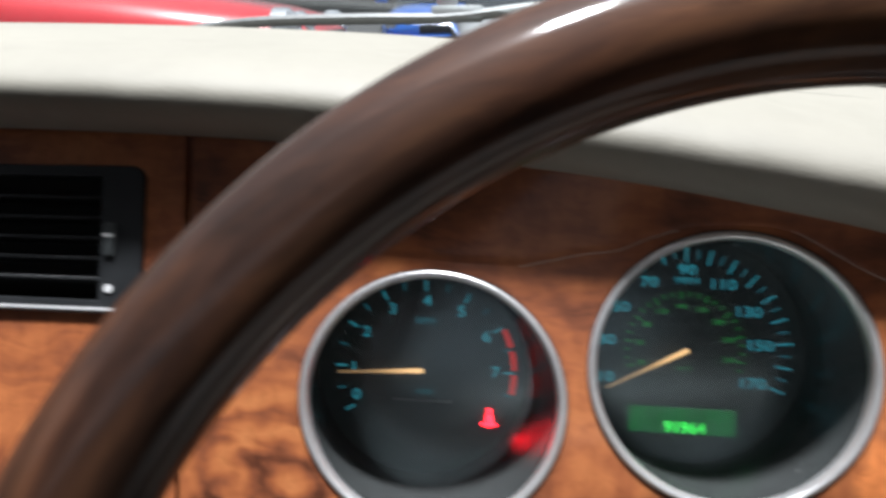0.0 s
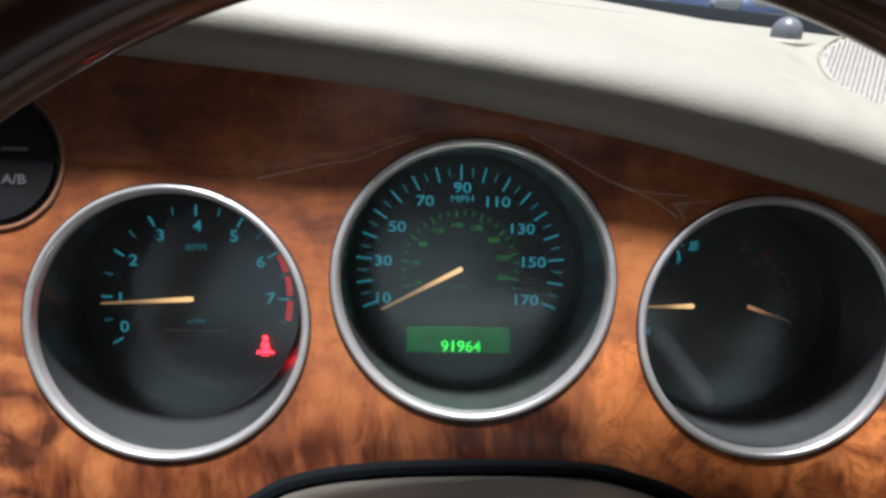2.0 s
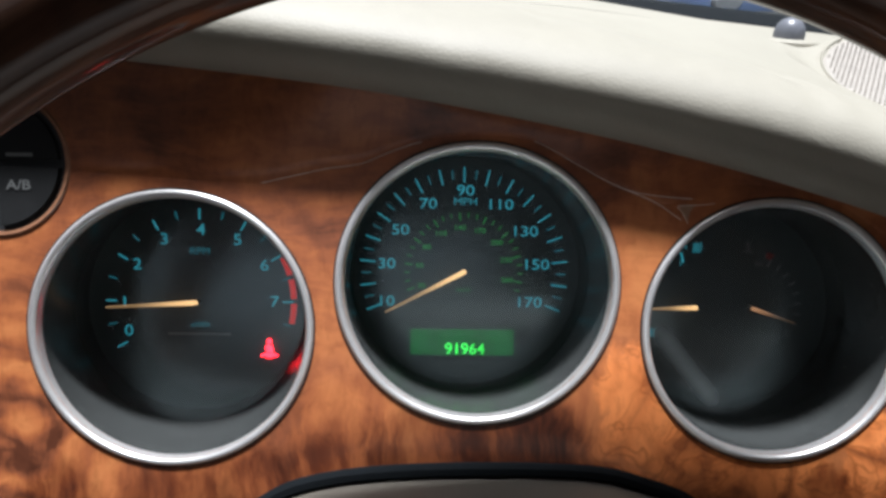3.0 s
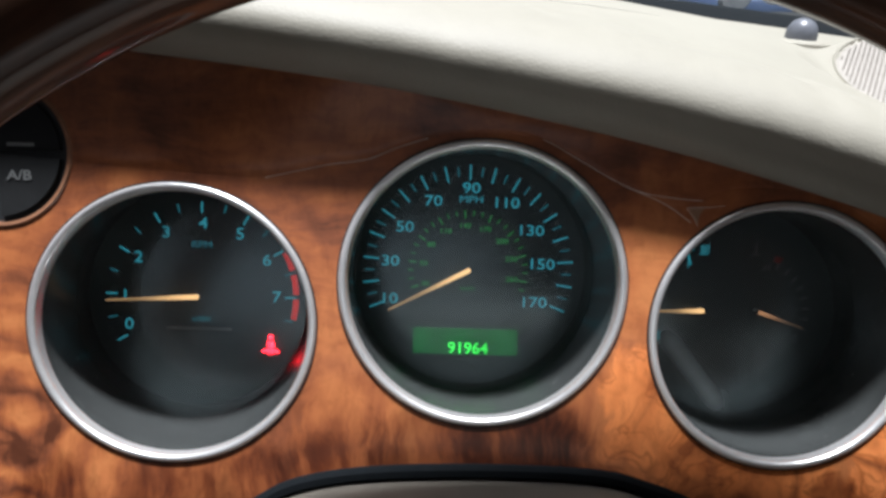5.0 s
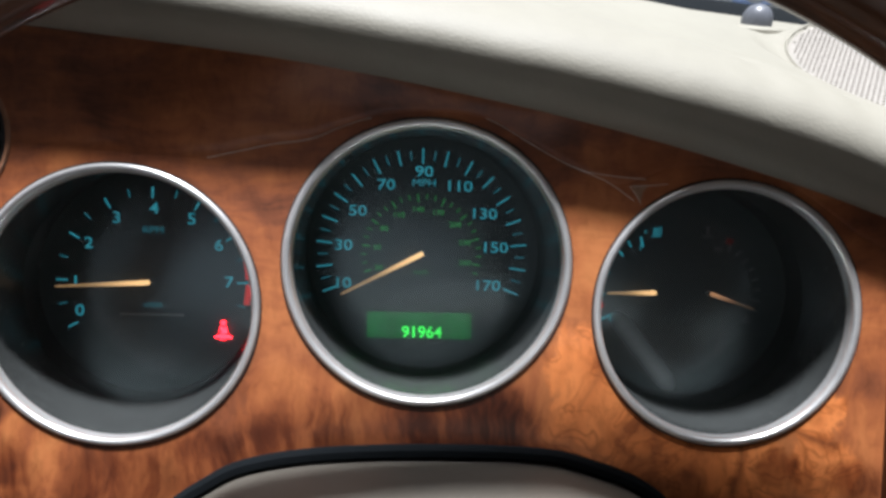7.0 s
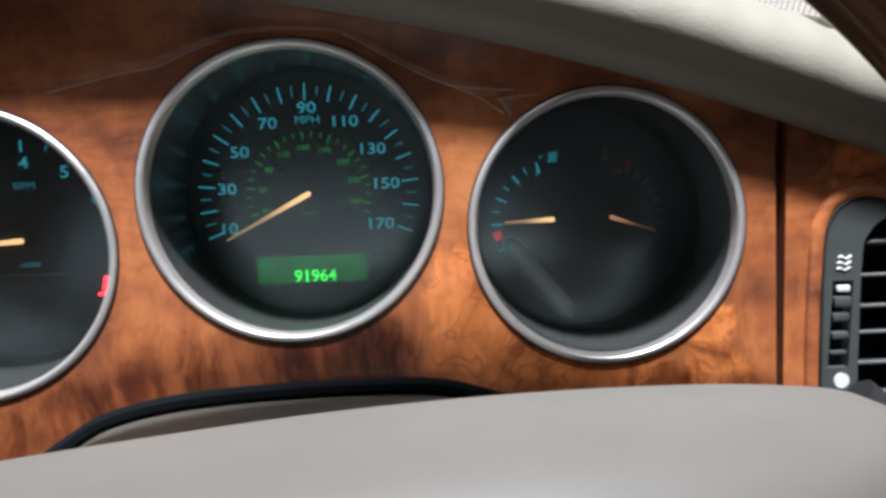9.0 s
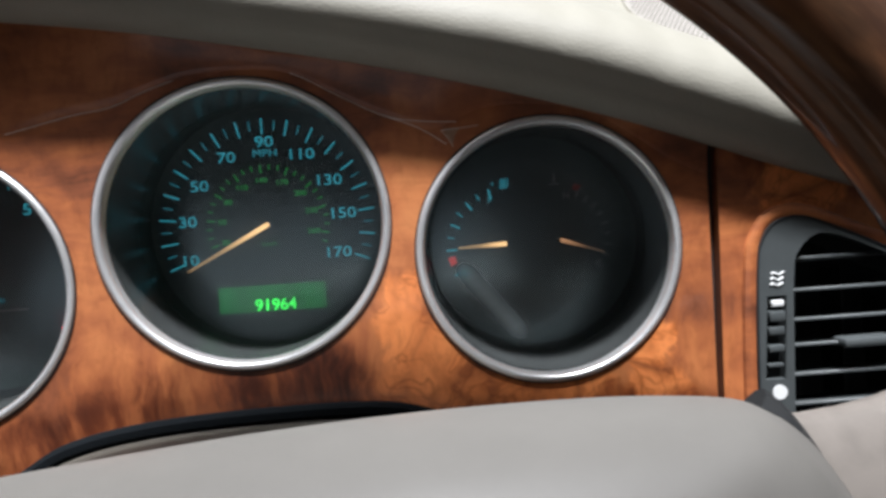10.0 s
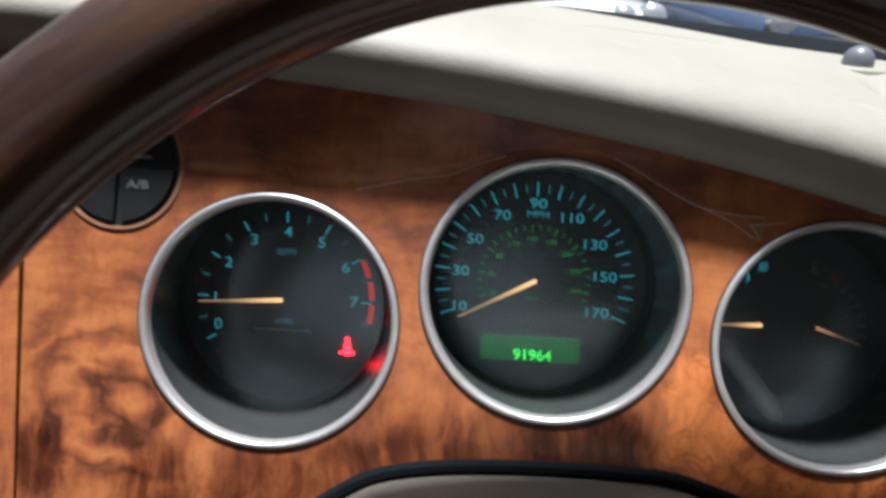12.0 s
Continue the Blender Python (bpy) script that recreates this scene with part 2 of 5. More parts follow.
def light_guide(name, col, hub, tip, base, hub_right=True):
    """Edge-lit pointer: brightest at its hub, fading along to the tip."""
    m, nt, b = mat_new(name)
    b.inputs["Base Color"].default_value = (*base, 1)
    b.inputs["Roughness"].default_value = 0.45
    b.inputs["Emission Color"].default_value = (*col, 1)
    sp = nt.nodes.new("ShaderNodeSeparateXYZ")
    nt.links.new(nt.nodes.new("ShaderNodeTexCoord").outputs["Generated"], sp.inputs[0])
    mr = nt.nodes.new("ShaderNodeMapRange")
    mr.interpolation_type = "SMOOTHSTEP"
    mr.inputs[1].default_value, mr.inputs[2].default_value = (0.30, 0.98) if hub_right else (0.70, 0.02)
    mr.inputs[3].default_value, mr.inputs[4].default_value = tip, hub
    nt.links.new(sp.outputs[0], mr.inputs[0])
    nt.links.new(mr.outputs[0], b.inputs["Emission Strength"])
    return m


def pane(name, tint=(1, 1, 1), ior=1.45, rough=0.02, gain=1.0, veil=0.0, shade=(1, 1, 1), painted_glint=None):
    """Clear pane. A thin pale film stands in for veiling glare, a pale streak (x, z, x, z, half width, cover) for a
    reflection; shade: tint of what it mirrors.
    """
    m = bpy.data.materials.new(name)
    m.use_nodes = True
    nt = m.node_tree
    nt.nodes.clear()
    out = nt.nodes.new("ShaderNodeOutputMaterial")
    tr = node(nt, "ShaderNodeBsdfTransparent", Color=(*tint, 1))
    gl = node(nt, "ShaderNodeBsdfGlossy", Roughness=rough, Color=(*shade, 1))
    fr = node(nt, "ShaderNodeFresnel", IOR=ior)
    mx = nt.nodes.new("ShaderNodeMixShader")
    nt.links.new(math_of(nt, "MULTIPLY", fr.outputs[0], gain, True), mx.inputs[0])
    nt.links.new(tr.outputs[0], mx.inputs[1])
    nt.links.new(gl.outputs[0], mx.inputs[2])
    last = mx.outputs[0]
    if veil:   # thin pale film in place of veiling glare, thicker in patches
        df = node(nt, "ShaderNodeBsdfDiffuse", Color=(0.72, 0.82, 0.85, 1))
        film = nt.nodes.new("ShaderNodeMixShader")
        n = noise_of(nt, 40.0, 4, 0.6)
        cover = veil
        co = nt.nodes.new("ShaderNodeTexCoord").outputs["Object"]
        sp = nt.nodes.new("ShaderNodeSeparateXYZ")
        nt.links.new(co, sp.inputs[0])

        def fade(value, inner, outer, top):
            f = nt.nodes.new("ShaderNodeMapRange")
            f.interpolation_type = "SMOOTHSTEP"
            f.inputs[1].default_value, f.inputs[2].default_value = outer, inner
            f.inputs[4].default_value = top
            nt.links.new(value, f.inputs[0])
            return f.outputs[0]

        # pale diagonal streak painted in for a reflection on the lens
        if painted_glint:
            ax, az_, bx, bz, half, sc = painted_glint
            along = Vector((bx - ax, bz - az_))
            u = along.normalized()
            dx, dz = math_of(nt, "SUBTRACT", sp.outputs[0], ax), math_of(nt, "SUBTRACT", sp.outputs[2], az_)
            run = math_of(nt, "ADD", math_of(nt, "MULTIPLY", dx, u.x), math_of(nt, "MULTIPLY", dz, u.y))
            side = math_of(nt, "ABSOLUTE", math_of(nt, "SUBTRACT", math_of(nt, "MULTIPLY", dx, u.y), math_of(nt, "MULTIPLY", dz, u.x)))
            mid = math_of(nt, "ABSOLUTE", math_of(nt, "SUBTRACT", run, along.length / 2))
            line = math_of(nt, "MULTIPLY", fade(side, 0.0, half, sc), fade(mid, along.length * 0.30, along.length * 0.58, 1.0))
            cover = math_of(nt, "ADD", line, cover)
        nt.links.new(math_of(nt, "MULTIPLY", math_of(nt, "ADD", n.outputs[0], 0.5), cover), film.inputs[0])
        nt.links.new(last, film.inputs[1])
        nt.links.new(df.outputs[0], film.inputs[2])
        last = film.outputs[0]
    nt.links.new(last, out.inputs[0])
    return m


# dark patch at (-0.190, -0.075) paints in a reflection on the lacquer
M_WOOD = veneer("walnut_veneer", [(0.078, -0.060, 0.037, 1.8), (0.060, -0.036, 0.021, 0), (0.110, -0.072, 0.024, 0), (0.142, -0.068, 0.016, 0), (0.139, -0.049, 0.0125, 1.6), (0.130, -0.055, 0.006, 1.0)],
                [(-0.010, -0.064, 0.030), (0.022, -0.062, 0.028), (-0.040, -0.072, 0.030), (-0.073, -0.074, 0.022), (-0.102, -0.080, 0.026), (-0.142, -0.082, 0.022), (-0.190, -0.075, 0.018), (0.030, -0.055, 0.015), (0.095, -0.088, 0.016), (0.127, -0.068, 0.010), (0.152, -0.072, 0.013)], whorls=[(-0.158, -0.051, 0.060, 3.8)])
M_WOOD_SIDE = veneer("walnut_veneer_side", [(0.195, 0.006, 0.020, 2.0)], [(0.178, 0.016, 0.012)], 1.12)
M_WOOD_RIM = veneer("walnut_rim", [], [], 0.235, 1.7, 0.70, True)
M_CHROME = plain("chrome", (0.94, 0.95, 0.96), 0.31, 0.77, 0.06, 300, 0.03, 1500)
M_TUNNEL = plain("grey_satin_plastic", (0.046, 0.050, 0.050), 0.25, 0, 0.12, 120, 0.05, 1600)
speckle(M_TUNNEL, 420.0, 0.72, (0.16, 0.16, 0.155))
M_DIAL = plain("dial_black", (0.028, 0.040, 0.045), 0.6, 0, 0.2, 50)
M_BLACK = plain("black_plastic", (0.022, 0.024, 0.026), 0.42, 0, 0.2, 120, 0.15, 1400)
M_BUTTON = plain("matt_black_plastic", (0.012, 0.013, 0.014), 0.75, 0, 0.2, 120, 0.1, 1400)
M_FRIT = plain("black_glass_print", (0.006, 0.008, 0.010), 0.9, 0, 0.2, 120)
M_BUTTON.node_tree.nodes["Principled BSDF"].inputs["Specular IOR Level"].default_value = 0.2
M_FRIT.node_tree.nodes["Principled BSDF"].inputs["Specular IOR Level"].default_value = 0.12
speckle(M_BLACK, 380.0, 0.74, (0.09, 0.09, 0.09))
M_RUBBER = plain("black_rubber", (0.015, 0.016, 0.017), 0.6, 0, 0.2, 120, 0.2, 900)
M_VENT = plain("charcoal_vent_plastic", (0.062, 0.070, 0.072), 0.5, 0, 0.12, 120, 0.15, 1500)
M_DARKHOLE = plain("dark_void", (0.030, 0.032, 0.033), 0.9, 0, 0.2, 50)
M_CREAM = leather("cream_leather", (0.285, 0.272, 0.230), 0.62, 0.26, 620, 0.10, 0.5)
M_HIDE = leather("oatmeal_leather", (0.176, 0.167, 0.154), 0.50, 0.03, 1300, 0.10, 0.05)
M_HIDE_WORN = leather("worn_taupe_leather", (0.185, 0.165, 0.148), 0.34, 0.05, 1300, 0.45, 0.4)
M_COWL = plain("oatmeal_plastic", (0.145, 0.132, 0.112), 0.55, 0, 0.08, 40, 0.15, 1200)
M_NEEDLE = light_guide("needle_orange", (1.0, 0.60, 0.26), 0.75, 0.16, (0.70, 0.42, 0.20))
M_NEEDLE_DIM = light_guide("needle_orange_dim", (1.0, 0.50, 0.24), 0.26, 0.02, (0.50, 0.28, 0.15), False)
M_TEAL = glow("legend_teal", (0.06, 0.54, 0.66), 0.23, (0.03, 0.16, 0.19))
M_TEAL_DIM = glow("legend_teal_dim", (0.05, 0.45, 0.55), 0.16, (0.02, 0.09, 0.11))
M_GREEN_DIM = glow("legend_green", (0.05, 0.60, 0.12), 0.15, (0.02, 0.14, 0.05))
M_LCD = glow("lcd_backlight", (0.004, 0.26, 0.050), 0.20)
M_LCD_ON = glow("lcd_digits", (0.06, 1.0, 0.10), 0.75)
M_RED = glow("legend_red", (1.0, 0.03, 0.02), 0.21, (0.5, 0.02, 0.02))
M_RED_DIM = glow("legend_red_dim", (0.6, 0.03, 0.02), 0.02, (0.2, 0.02, 0.02))
M_LAMP_RED = glow("warning_lamp_red", (1.0, 0.011, 0.022), 7.0)
M_WHITE = plain("white_print", (0.75, 0.76, 0.76), 0.5, 0, 0.05)
M_GREY_PRINT = plain("grey_print", (0.13, 0.137, 0.137), 0.5, 0, 0.05)
M_GLASS = {
    "tach": pane("rev_counter_lens", gain=5.5, rough=0.25, shade=(0.74, 0.92, 0.96), veil=0.05),
    "speed": pane("speedometer_lens", gain=4.8, rough=0.25, shade=(0.74, 0.92, 0.96), veil=0.05),
    "level": pane("level_gauge_lens", gain=6.0, rough=0.25, shade=(0.74, 0.92, 0.96), veil=0.05, painted_glint=(-0.030, -0.004, -0.0020, -0.0380, 0.0068, 0.60)),
}
# the pale film here is put in for glare on the windscreen
M_SCREEN = pane("windscreen_glass", (0.93, 0.96, 0.95), gain=3.2, veil=0.07)
M_THREAD = plain("taupe_thread", (0.20, 0.17, 0.14), 0.7, 0, 0.2, 300)
M_CRACK = plain("lacquer_crack", (0.80, 0.70, 0.62), 0.5, 0, 0.2, 300)
M_SENSOR = plain("smoked_dome", (0.13, 0.14, 0.165), 0.35, 0, 0.1, 60)
M_ASPHALT = plain("asphalt", (0.055, 0.055, 0.055), 0.9, 0, 0.3, 3, 0.6, 160)
M_PAINT_RED = plain("red_car_paint", (0.62, 0.035, 0.045), 0.3, 0, 0.06, 4, coat=1.0)
M_PAINT_BLUE = plain("blue_car_paint", (0.03, 0.15, 0.58), 0.3, 0, 0.06, 4, coat=1.0)
M_PAINT_NAVY = plain("navy_car_paint", (0.05, 0.08, 0.16), 0.3, 0, 0.06, 4, coat=1.0)
M_PAINT_SILVER = plain("silver_car_paint", (0.55, 0.57, 0.58), 0.35, 0.2, 0.06, 4, coat=1.0)
M_OWN_PAINT = plain("own_silver_paint", (0.35, 0.37, 0.38), 0.3, 0.6, 0.06, 4, coat=1.0)
M_CARGLASS = plain("dark_car_glass", (0.03, 0.035, 0.04), 0.05, 0, 0.1, 4)
M_LAMPGLASS = plain("headlamp_glass", (0.70, 0.73, 0.76), 0.12, 0.7, 0.2, 60)
M_CARPET = plain("dark_carpet", (0.05, 0.048, 0.045), 0.95, 0, 0.25, 90, 0.5, 500)


# ======================================================================
# Building helpers
# ======================================================================
BASE = {}


def thing(name, base, label, category, space=DASH, group="", kind=""):
    ob = new(name)
    ob.empty_display_size = 0.02
    ob.matrix_world = space @ Matrix.Translation(base)
    BASE[ob] = Vector(base)
    return tagged(ob, label, category, group, kind)


def part(name, bm, mat, parent, label="", smooth=True, kind=""):
    """Links a bmesh, in the parent's space, as one mesh under a thing or a part."""
    base = BASE[parent]
    bm.transform(Matrix.Translation(-base))
    bmesh.ops.recalc_face_normals(bm, faces=bm.faces)
    me = bpy.data.meshes.new(name)
    bm.to_mesh(me)
    bm.free()
    if smooth:
        me.shade_smooth()
        me.set_sharp_from_angle(angle=radians(38))
    me.materials.append(mat)
    ob = new(name, me)
    ob.parent = parent
    BASE[ob] = base
    return tagged(ob, label, kind=kind)


def shared(name, like, parent, m):
    """Another piece on the mesh of a piece, moved by m within the parent's space."""
    ob = new(name, like.data)
    ob.parent = parent
    ob.matrix_basis = m
    BASE[ob] = BASE[parent]
    return ob


def box(bm, x0, x1, y0, y1, z0, z1, bevel=0.0, segs=2):
    vs = [bm.verts.new((x, y, z)) for x in (x0, x1) for y in (y0, y1) for z in (z0, z1)]
    fs = [(0, 1, 3, 2), (4, 6, 7, 5), (0, 4, 5, 1), (2, 3, 7, 6), (0, 2, 6, 4), (1, 5, 7, 3)]
    faces = [bm.faces.new([vs[i] for i in f]) for f in fs]
    if bevel:
        edges = list({e for f in faces for e in f.edges})
        bmesh.ops.bevel(bm, geom=edges, offset=bevel, segments=segs, profile=0.5, affect="EDGES")
    return bm


def loft(bm, rings, closed=True, cap_a=False, cap_b=False):
    """Skins rows of points; every row has the same count."""
    rows = [[bm.verts.new(p) for p in ring] for ring in rings]
    n = len(rows[0])
    for a, b in zip(rows, rows[1:]):
        for i in range(n if closed else n - 1):
            j = (i + 1) % n
            bm.faces.new((a[i], a[j], b[j], b[i]))
    if cap_a:
        bm.faces.new(rows[0])
    if cap_b:
        bm.faces.new(rows[-1][::-1])
    return rows


def circle(cx, cz, r, y, n=96, oval=0.0):
    return [Vector((cx + r * (1 + oval) * math.cos(2 * math.pi * i / n), y, cz + r * (1 - oval) * math.sin(2 * math.pi * i / n))) for i in range(n)]


def turned(cx, cz, profile, n=96, oval=0.0):
    """A ring turned about a gauge's axis: profile of (radius, y)."""
    bm = bmesh.new()
    loft(bm, [circle(cx, cz, r, y, n, oval) for r, y in profile])
    return bm


def disc(cx, cz, r, y0, y1, n=64):
    bm = bmesh.new()
    loft(bm, [circle(cx, cz, r, y0, n), circle(cx, cz, r, y1, n)], cap_a=True, cap_b=True)
    return bm


def slab(outline, y0, y1, holes=()):
    """A flat piece in the panel's plane with holes through it, from y0 (front) to y1 (back)."""
    bm = bmesh.new()
    loops = []
    for pts in (outline, *holes):
        vs = [bm.verts.new((x, y0, z)) for x, z in pts]
        loops.append(vs)
        for a, b in zip(vs, vs[1:] + vs[:1]):
            bm.edges.new((a, b))
    if holes:
        bmesh.ops.triangle_fill(bm, use_beauty=True, use_dissolve=False, edges=bm.edges[:])
    else:
        bm.faces.new(loops[0])
    front = bm.faces[:]
    dup = bmesh.ops.duplicate(bm, geom=bm.verts[:] + bm.edges[:] + front)
    vmap = dup["vert_map"]
    for vs in loops:
        for v in vs:
            vmap[v].co.y = y1
    for vs in loops:
        for a, b in zip(vs, vs[1:] + vs[:1]):
            bm.faces.new((a, b, vmap[b], vmap[a]))
    return bm


def tube(points, radius, n=8, taper=None, flat=1.0):
    """A rod along points; taper gives a factor per point."""
    bm = bmesh.new()
    pts = [Vector(p) for p in points]
    rings = []
    for i, p in enumerate(pts):
        t = (pts[min(i + 1, len(pts) - 1)] - pts[max(i - 1, 0)]).normalized()
        u = t.cross(Vector((0, 1, 0)))
        u = u.normalized() if u.length > 1e-4 else Vector((1, 0, 0))
        v = t.cross(u)
        r = radius * (taper[i] if taper else 1)
        rings.append([p + r * (math.cos(k * 2 * math.pi / n) * u + flat * math.sin(k * 2 * math.pi / n) * v) for k in range(n)])
    loft(bm, rings, cap_a=True, cap_b=True)
    return bm


def lerp_table(table, x):
    xs, ys = zip(*table)
    return float(np.interp(x, xs, ys))


def smooth_table(table, n):
    """Resamples a polyline by a Catmull-Rom curve."""
    p = [Vector((a, b)) for a, b in table]
    p = [2 * p[0] - p[1]] + p + [2 * p[-1] - p[-2]]
    out = []
    for i in range(1, len(p) - 2):
        for k in range(n):
            t = k / n
            a, b, c, d = p[i - 1], p[i], p[i + 1], p[i + 2]
            q = 0.5 * (2 * b + (c - a) * t + (2 * a - 5 * b + 4 * c - d) * t * t + (3 * b - 3 * c + d - a) * t ** 3)
            out.append((q.x, q.y))
    out.append((p[-2].x, p[-2].y))
    return out


def lettering(body, size, cx, cz, y, wide=1.15, weight=0.0, turn=0.0):
    """Flat letters, centred, facing the driver."""
    cu = bpy.data.curves.new("letters", "FONT")
    cu.body, cu.size, cu.align_x, cu.align_y = body, size, "CENTER", "CENTER"
    cu.offset, cu.resolution_u = weight, 3
    tmp = new("letters", cu)
    bpy.context.view_layer.update()
    me = bpy.data.meshes.new_from_object(tmp.evaluated_get(bpy.context.evaluated_depsgraph_get()))
    bm = bmesh.new()
    bm.from_mesh(me)
    bpy.data.objects.remove(tmp)
    bpy.data.meshes.remove(me)
    xs, ys = [v.co.x for v in bm.verts], [v.co.y for v in bm.verts]
    mid = Vector(((max(xs) + min(xs)) / 2, (max(ys) + min(ys)) / 2, 0))
    bm.transform(Matrix.Translation((cx, y, cz)) @ pose(0, 0, 0, 0, -turn, 0) @ Matrix.Diagonal((wide, 1, 1, 1)) @ pose(0, 0, 0, 90, 0, 0) @ Matrix.Translation(-mid))
    return bm


def bar(length, width, y, thick=0.0004):
    """A printed stroke along +x from the origin, in the panel's plane."""
    return box(bmesh.new(), 0, length, y - thick, y, -width / 2, width / 2)


# ======================================================================
# The place: ground, unseen shell of the own car
# ======================================================================
def build_ground():
    bm = bmesh.new()
    for x, y in ((-2500, -2500), (2500, -2500), (2500, 2500), (-2500, 2500)):
        bm.verts.new((x, y, 0))
    bm.faces.new(bm.verts[:])
    me = bpy.data.meshes.new("ground")
    bm.to_mesh(me)
    bm.free()
    me.materials.append(M_ASPHALT)
    tagged(new("ground", me), "grey worn asphalt of the car park", "ground", kind="structure")


ID4 = Matrix.Identity(4)
CX = -0.37   # the car's centre line


def build_shell():
    """Unseen plain lining, added to block and shape light round and behind the driver: doors, pillars, roof, rear wall
    with its opening.
    """
    t = thing("cabin_shell", (CX, -0.6, 0.20), "unseen plain dark lining added to block and shape light in the cabin", "car interior", ID4, kind="structure")
    lining = plain("grey_headlining", (0.085, 0.085, 0.085), 0.95, 0, 0.12, 30, 0.2, 500)
    part("floor", box(bmesh.new(), CX - 0.72, CX + 0.72, -1.6, 0.55, 0.17, 0.20), M_CARPET, t, smooth=False)
    for x0, x1 in ((CX - 0.78, CX - 0.715), (CX + 0.715, CX + 0.78)):
        part("door_lining", box(bmesh.new(), x0, x1, -0.60, 0.5, 0.20, 0.92, 0.02), lining, t)
        # unseen full-height wall, added to cut light from the side
        part("side_block", box(bmesh.new(), x0, x1, -0.847, -0.603, 0.20, 1.30, 0.01), lining, t)
        part("quarter_panel", box(bmesh.new(), x0, x1, -1.5, -0.85, 0.20, 1.30), lining, t, smooth=False)
        # unseen wall over one side window, added to keep sky light out
        if x0 > CX:
            part("window_block", box(bmesh.new(), x0, x1, -0.60, -0.10, 0.923, 1.30, 0.01), lining, t)
    for sgn in (1, -1):
        part("windscreen_pillar", tube([(CX + sgn * 0.72, 0.36, 0.76), (CX + sgn * 0.70, 0.10, 0.97), (CX + sgn * 0.69, -0.20, 1.28)], 0.022, 12), lining, t)
    # unseen roof, its front edge set to shape the overhead light
    part("unseen_roof", box(bmesh.new(), CX - 0.78, CX + 0.78, -1.5, -0.185, 1.303, 1.33, 0.01), lining, t)
    # opening left above the unseen rear wall so the lenses mirror sky
    for x0, x1, z0, z1 in ((CX - 0.715, CX + 0.715, 0.20, 0.92), (CX - 0.715, CX - 0.55, 0.923, 1.30), (CX + 0.55, CX + 0.715, 0.923, 1.30)):
        part("rear_wall", box(bmesh.new(), x0, x1, -1.5, -1.42, z0, z1), lining, t, smooth=False)
    # unseen block added to stop sky light leaking behind the dash
    part("light_stop", box(bmesh.new(), CX - 0.76, CX + 0.76, 0.33, 0.50, 0.703, 0.765), M_RUBBER, t, smooth=False)
    part("firewall", box(bmesh.new(), CX - 0.76, CX + 0.76, 0.46, 0.50, 0.20, 0.70), M_RUBBER, t, smooth=False)


# ======================================================================
# Fascia
# ======================================================================
PY = -0.004      # front of the veneer
DY = 0.0547      # dial faces
TOP = [(-0.60, 0.078), (-0.42, 0.083), (-0.279, 0.083), (-0.162, 0.079), (-0.091, 0.073), (-0.032, 0.066), (0.025, 0.0560), (0.064, 0.0477),
       (0.102, 0.0380), (0.134, 0.0285), (0.163, 0.0185), (0.189, 0.0093), (0.24, -0.007), (0.32, -0.032)]
ARCH = [(-0.100, -0.105), (-0.086, -0.086), (-0.072, -0.0755), (-0.058, -0.0685), (-0.034, -0.0640), (0.002, -0.0620), (0.043, -0.0625), (0.062, -0.0665), (0.080, -0.0735), (0.094, -0.086), (0.104, -0.105)]
GAUGES = {  # ring centre x, z, ring radius; dial centre x, z, radius
    "tach": (-0.1021, -0.0162, 0.0482, -0.1145, -0.0141, 0.0468),
    "speed": (0.0035, 0.0002, 0.0484, 0.0010, 0.0004, 0.0488),
    "level": (0.1062, -0.0149, 0.0452, 0.1122, -0.0136, 0.0443),
}
OVAL = {"tach": 0.014, "speed": 0.003, "level": 0.002}   # the rings are a touch broader than high
POD = (-0.1610, 0.0400, 0.0225)


TOP_CURVE = smooth_table(TOP, 8)


def top_at(x):
    return lerp_table(TOP_CURVE, x)


# lower edge of the wooden brow over the gauges, how far that lip and the brow's top stand out
BROW = [(-0.150, 0.0385), (-0.110, 0.0356), (-0.0708, 0.0338), (-0.0575, 0.0369), (-0.048, 0.0390), (-0.0365, 0.0408), (-0.028, 0.0443), (-0.0204, 0.0471), (-0.012, 0.0497), (0.0035, 0.0508),
        (0.0175, 0.0500), (0.0275, 0.0467), (0.038, 0.0407), (0.0495, 0.0346), (0.0635, 0.0288), (0.0715, 0.0285), (0.086, 0.0340), (0.105, 0.0345), (0.124, 0.0300), (0.140, 0.0200), (0.150, 0.0130),
        (0.1645, 0.0065), (0.19, 0.0005), (0.24, -0.0145), (0.34, -0.045)]
BROW_CURVE = smooth_table(BROW, 5)
LIP = [(-0.150, 0.00012), (0.0, 0.00016), (0.34, 0.00012)]
LEAN = [(-0.150, 0.0004), (-0.10, 0.0020), (-0.05, 0.0026), (0.06, 0.0024), (0.11, 0.0022), (0.16, 0.0020), (0.34, 0.0020)]


def lip_y(x):
    return PY - lerp_table(LIP, x)


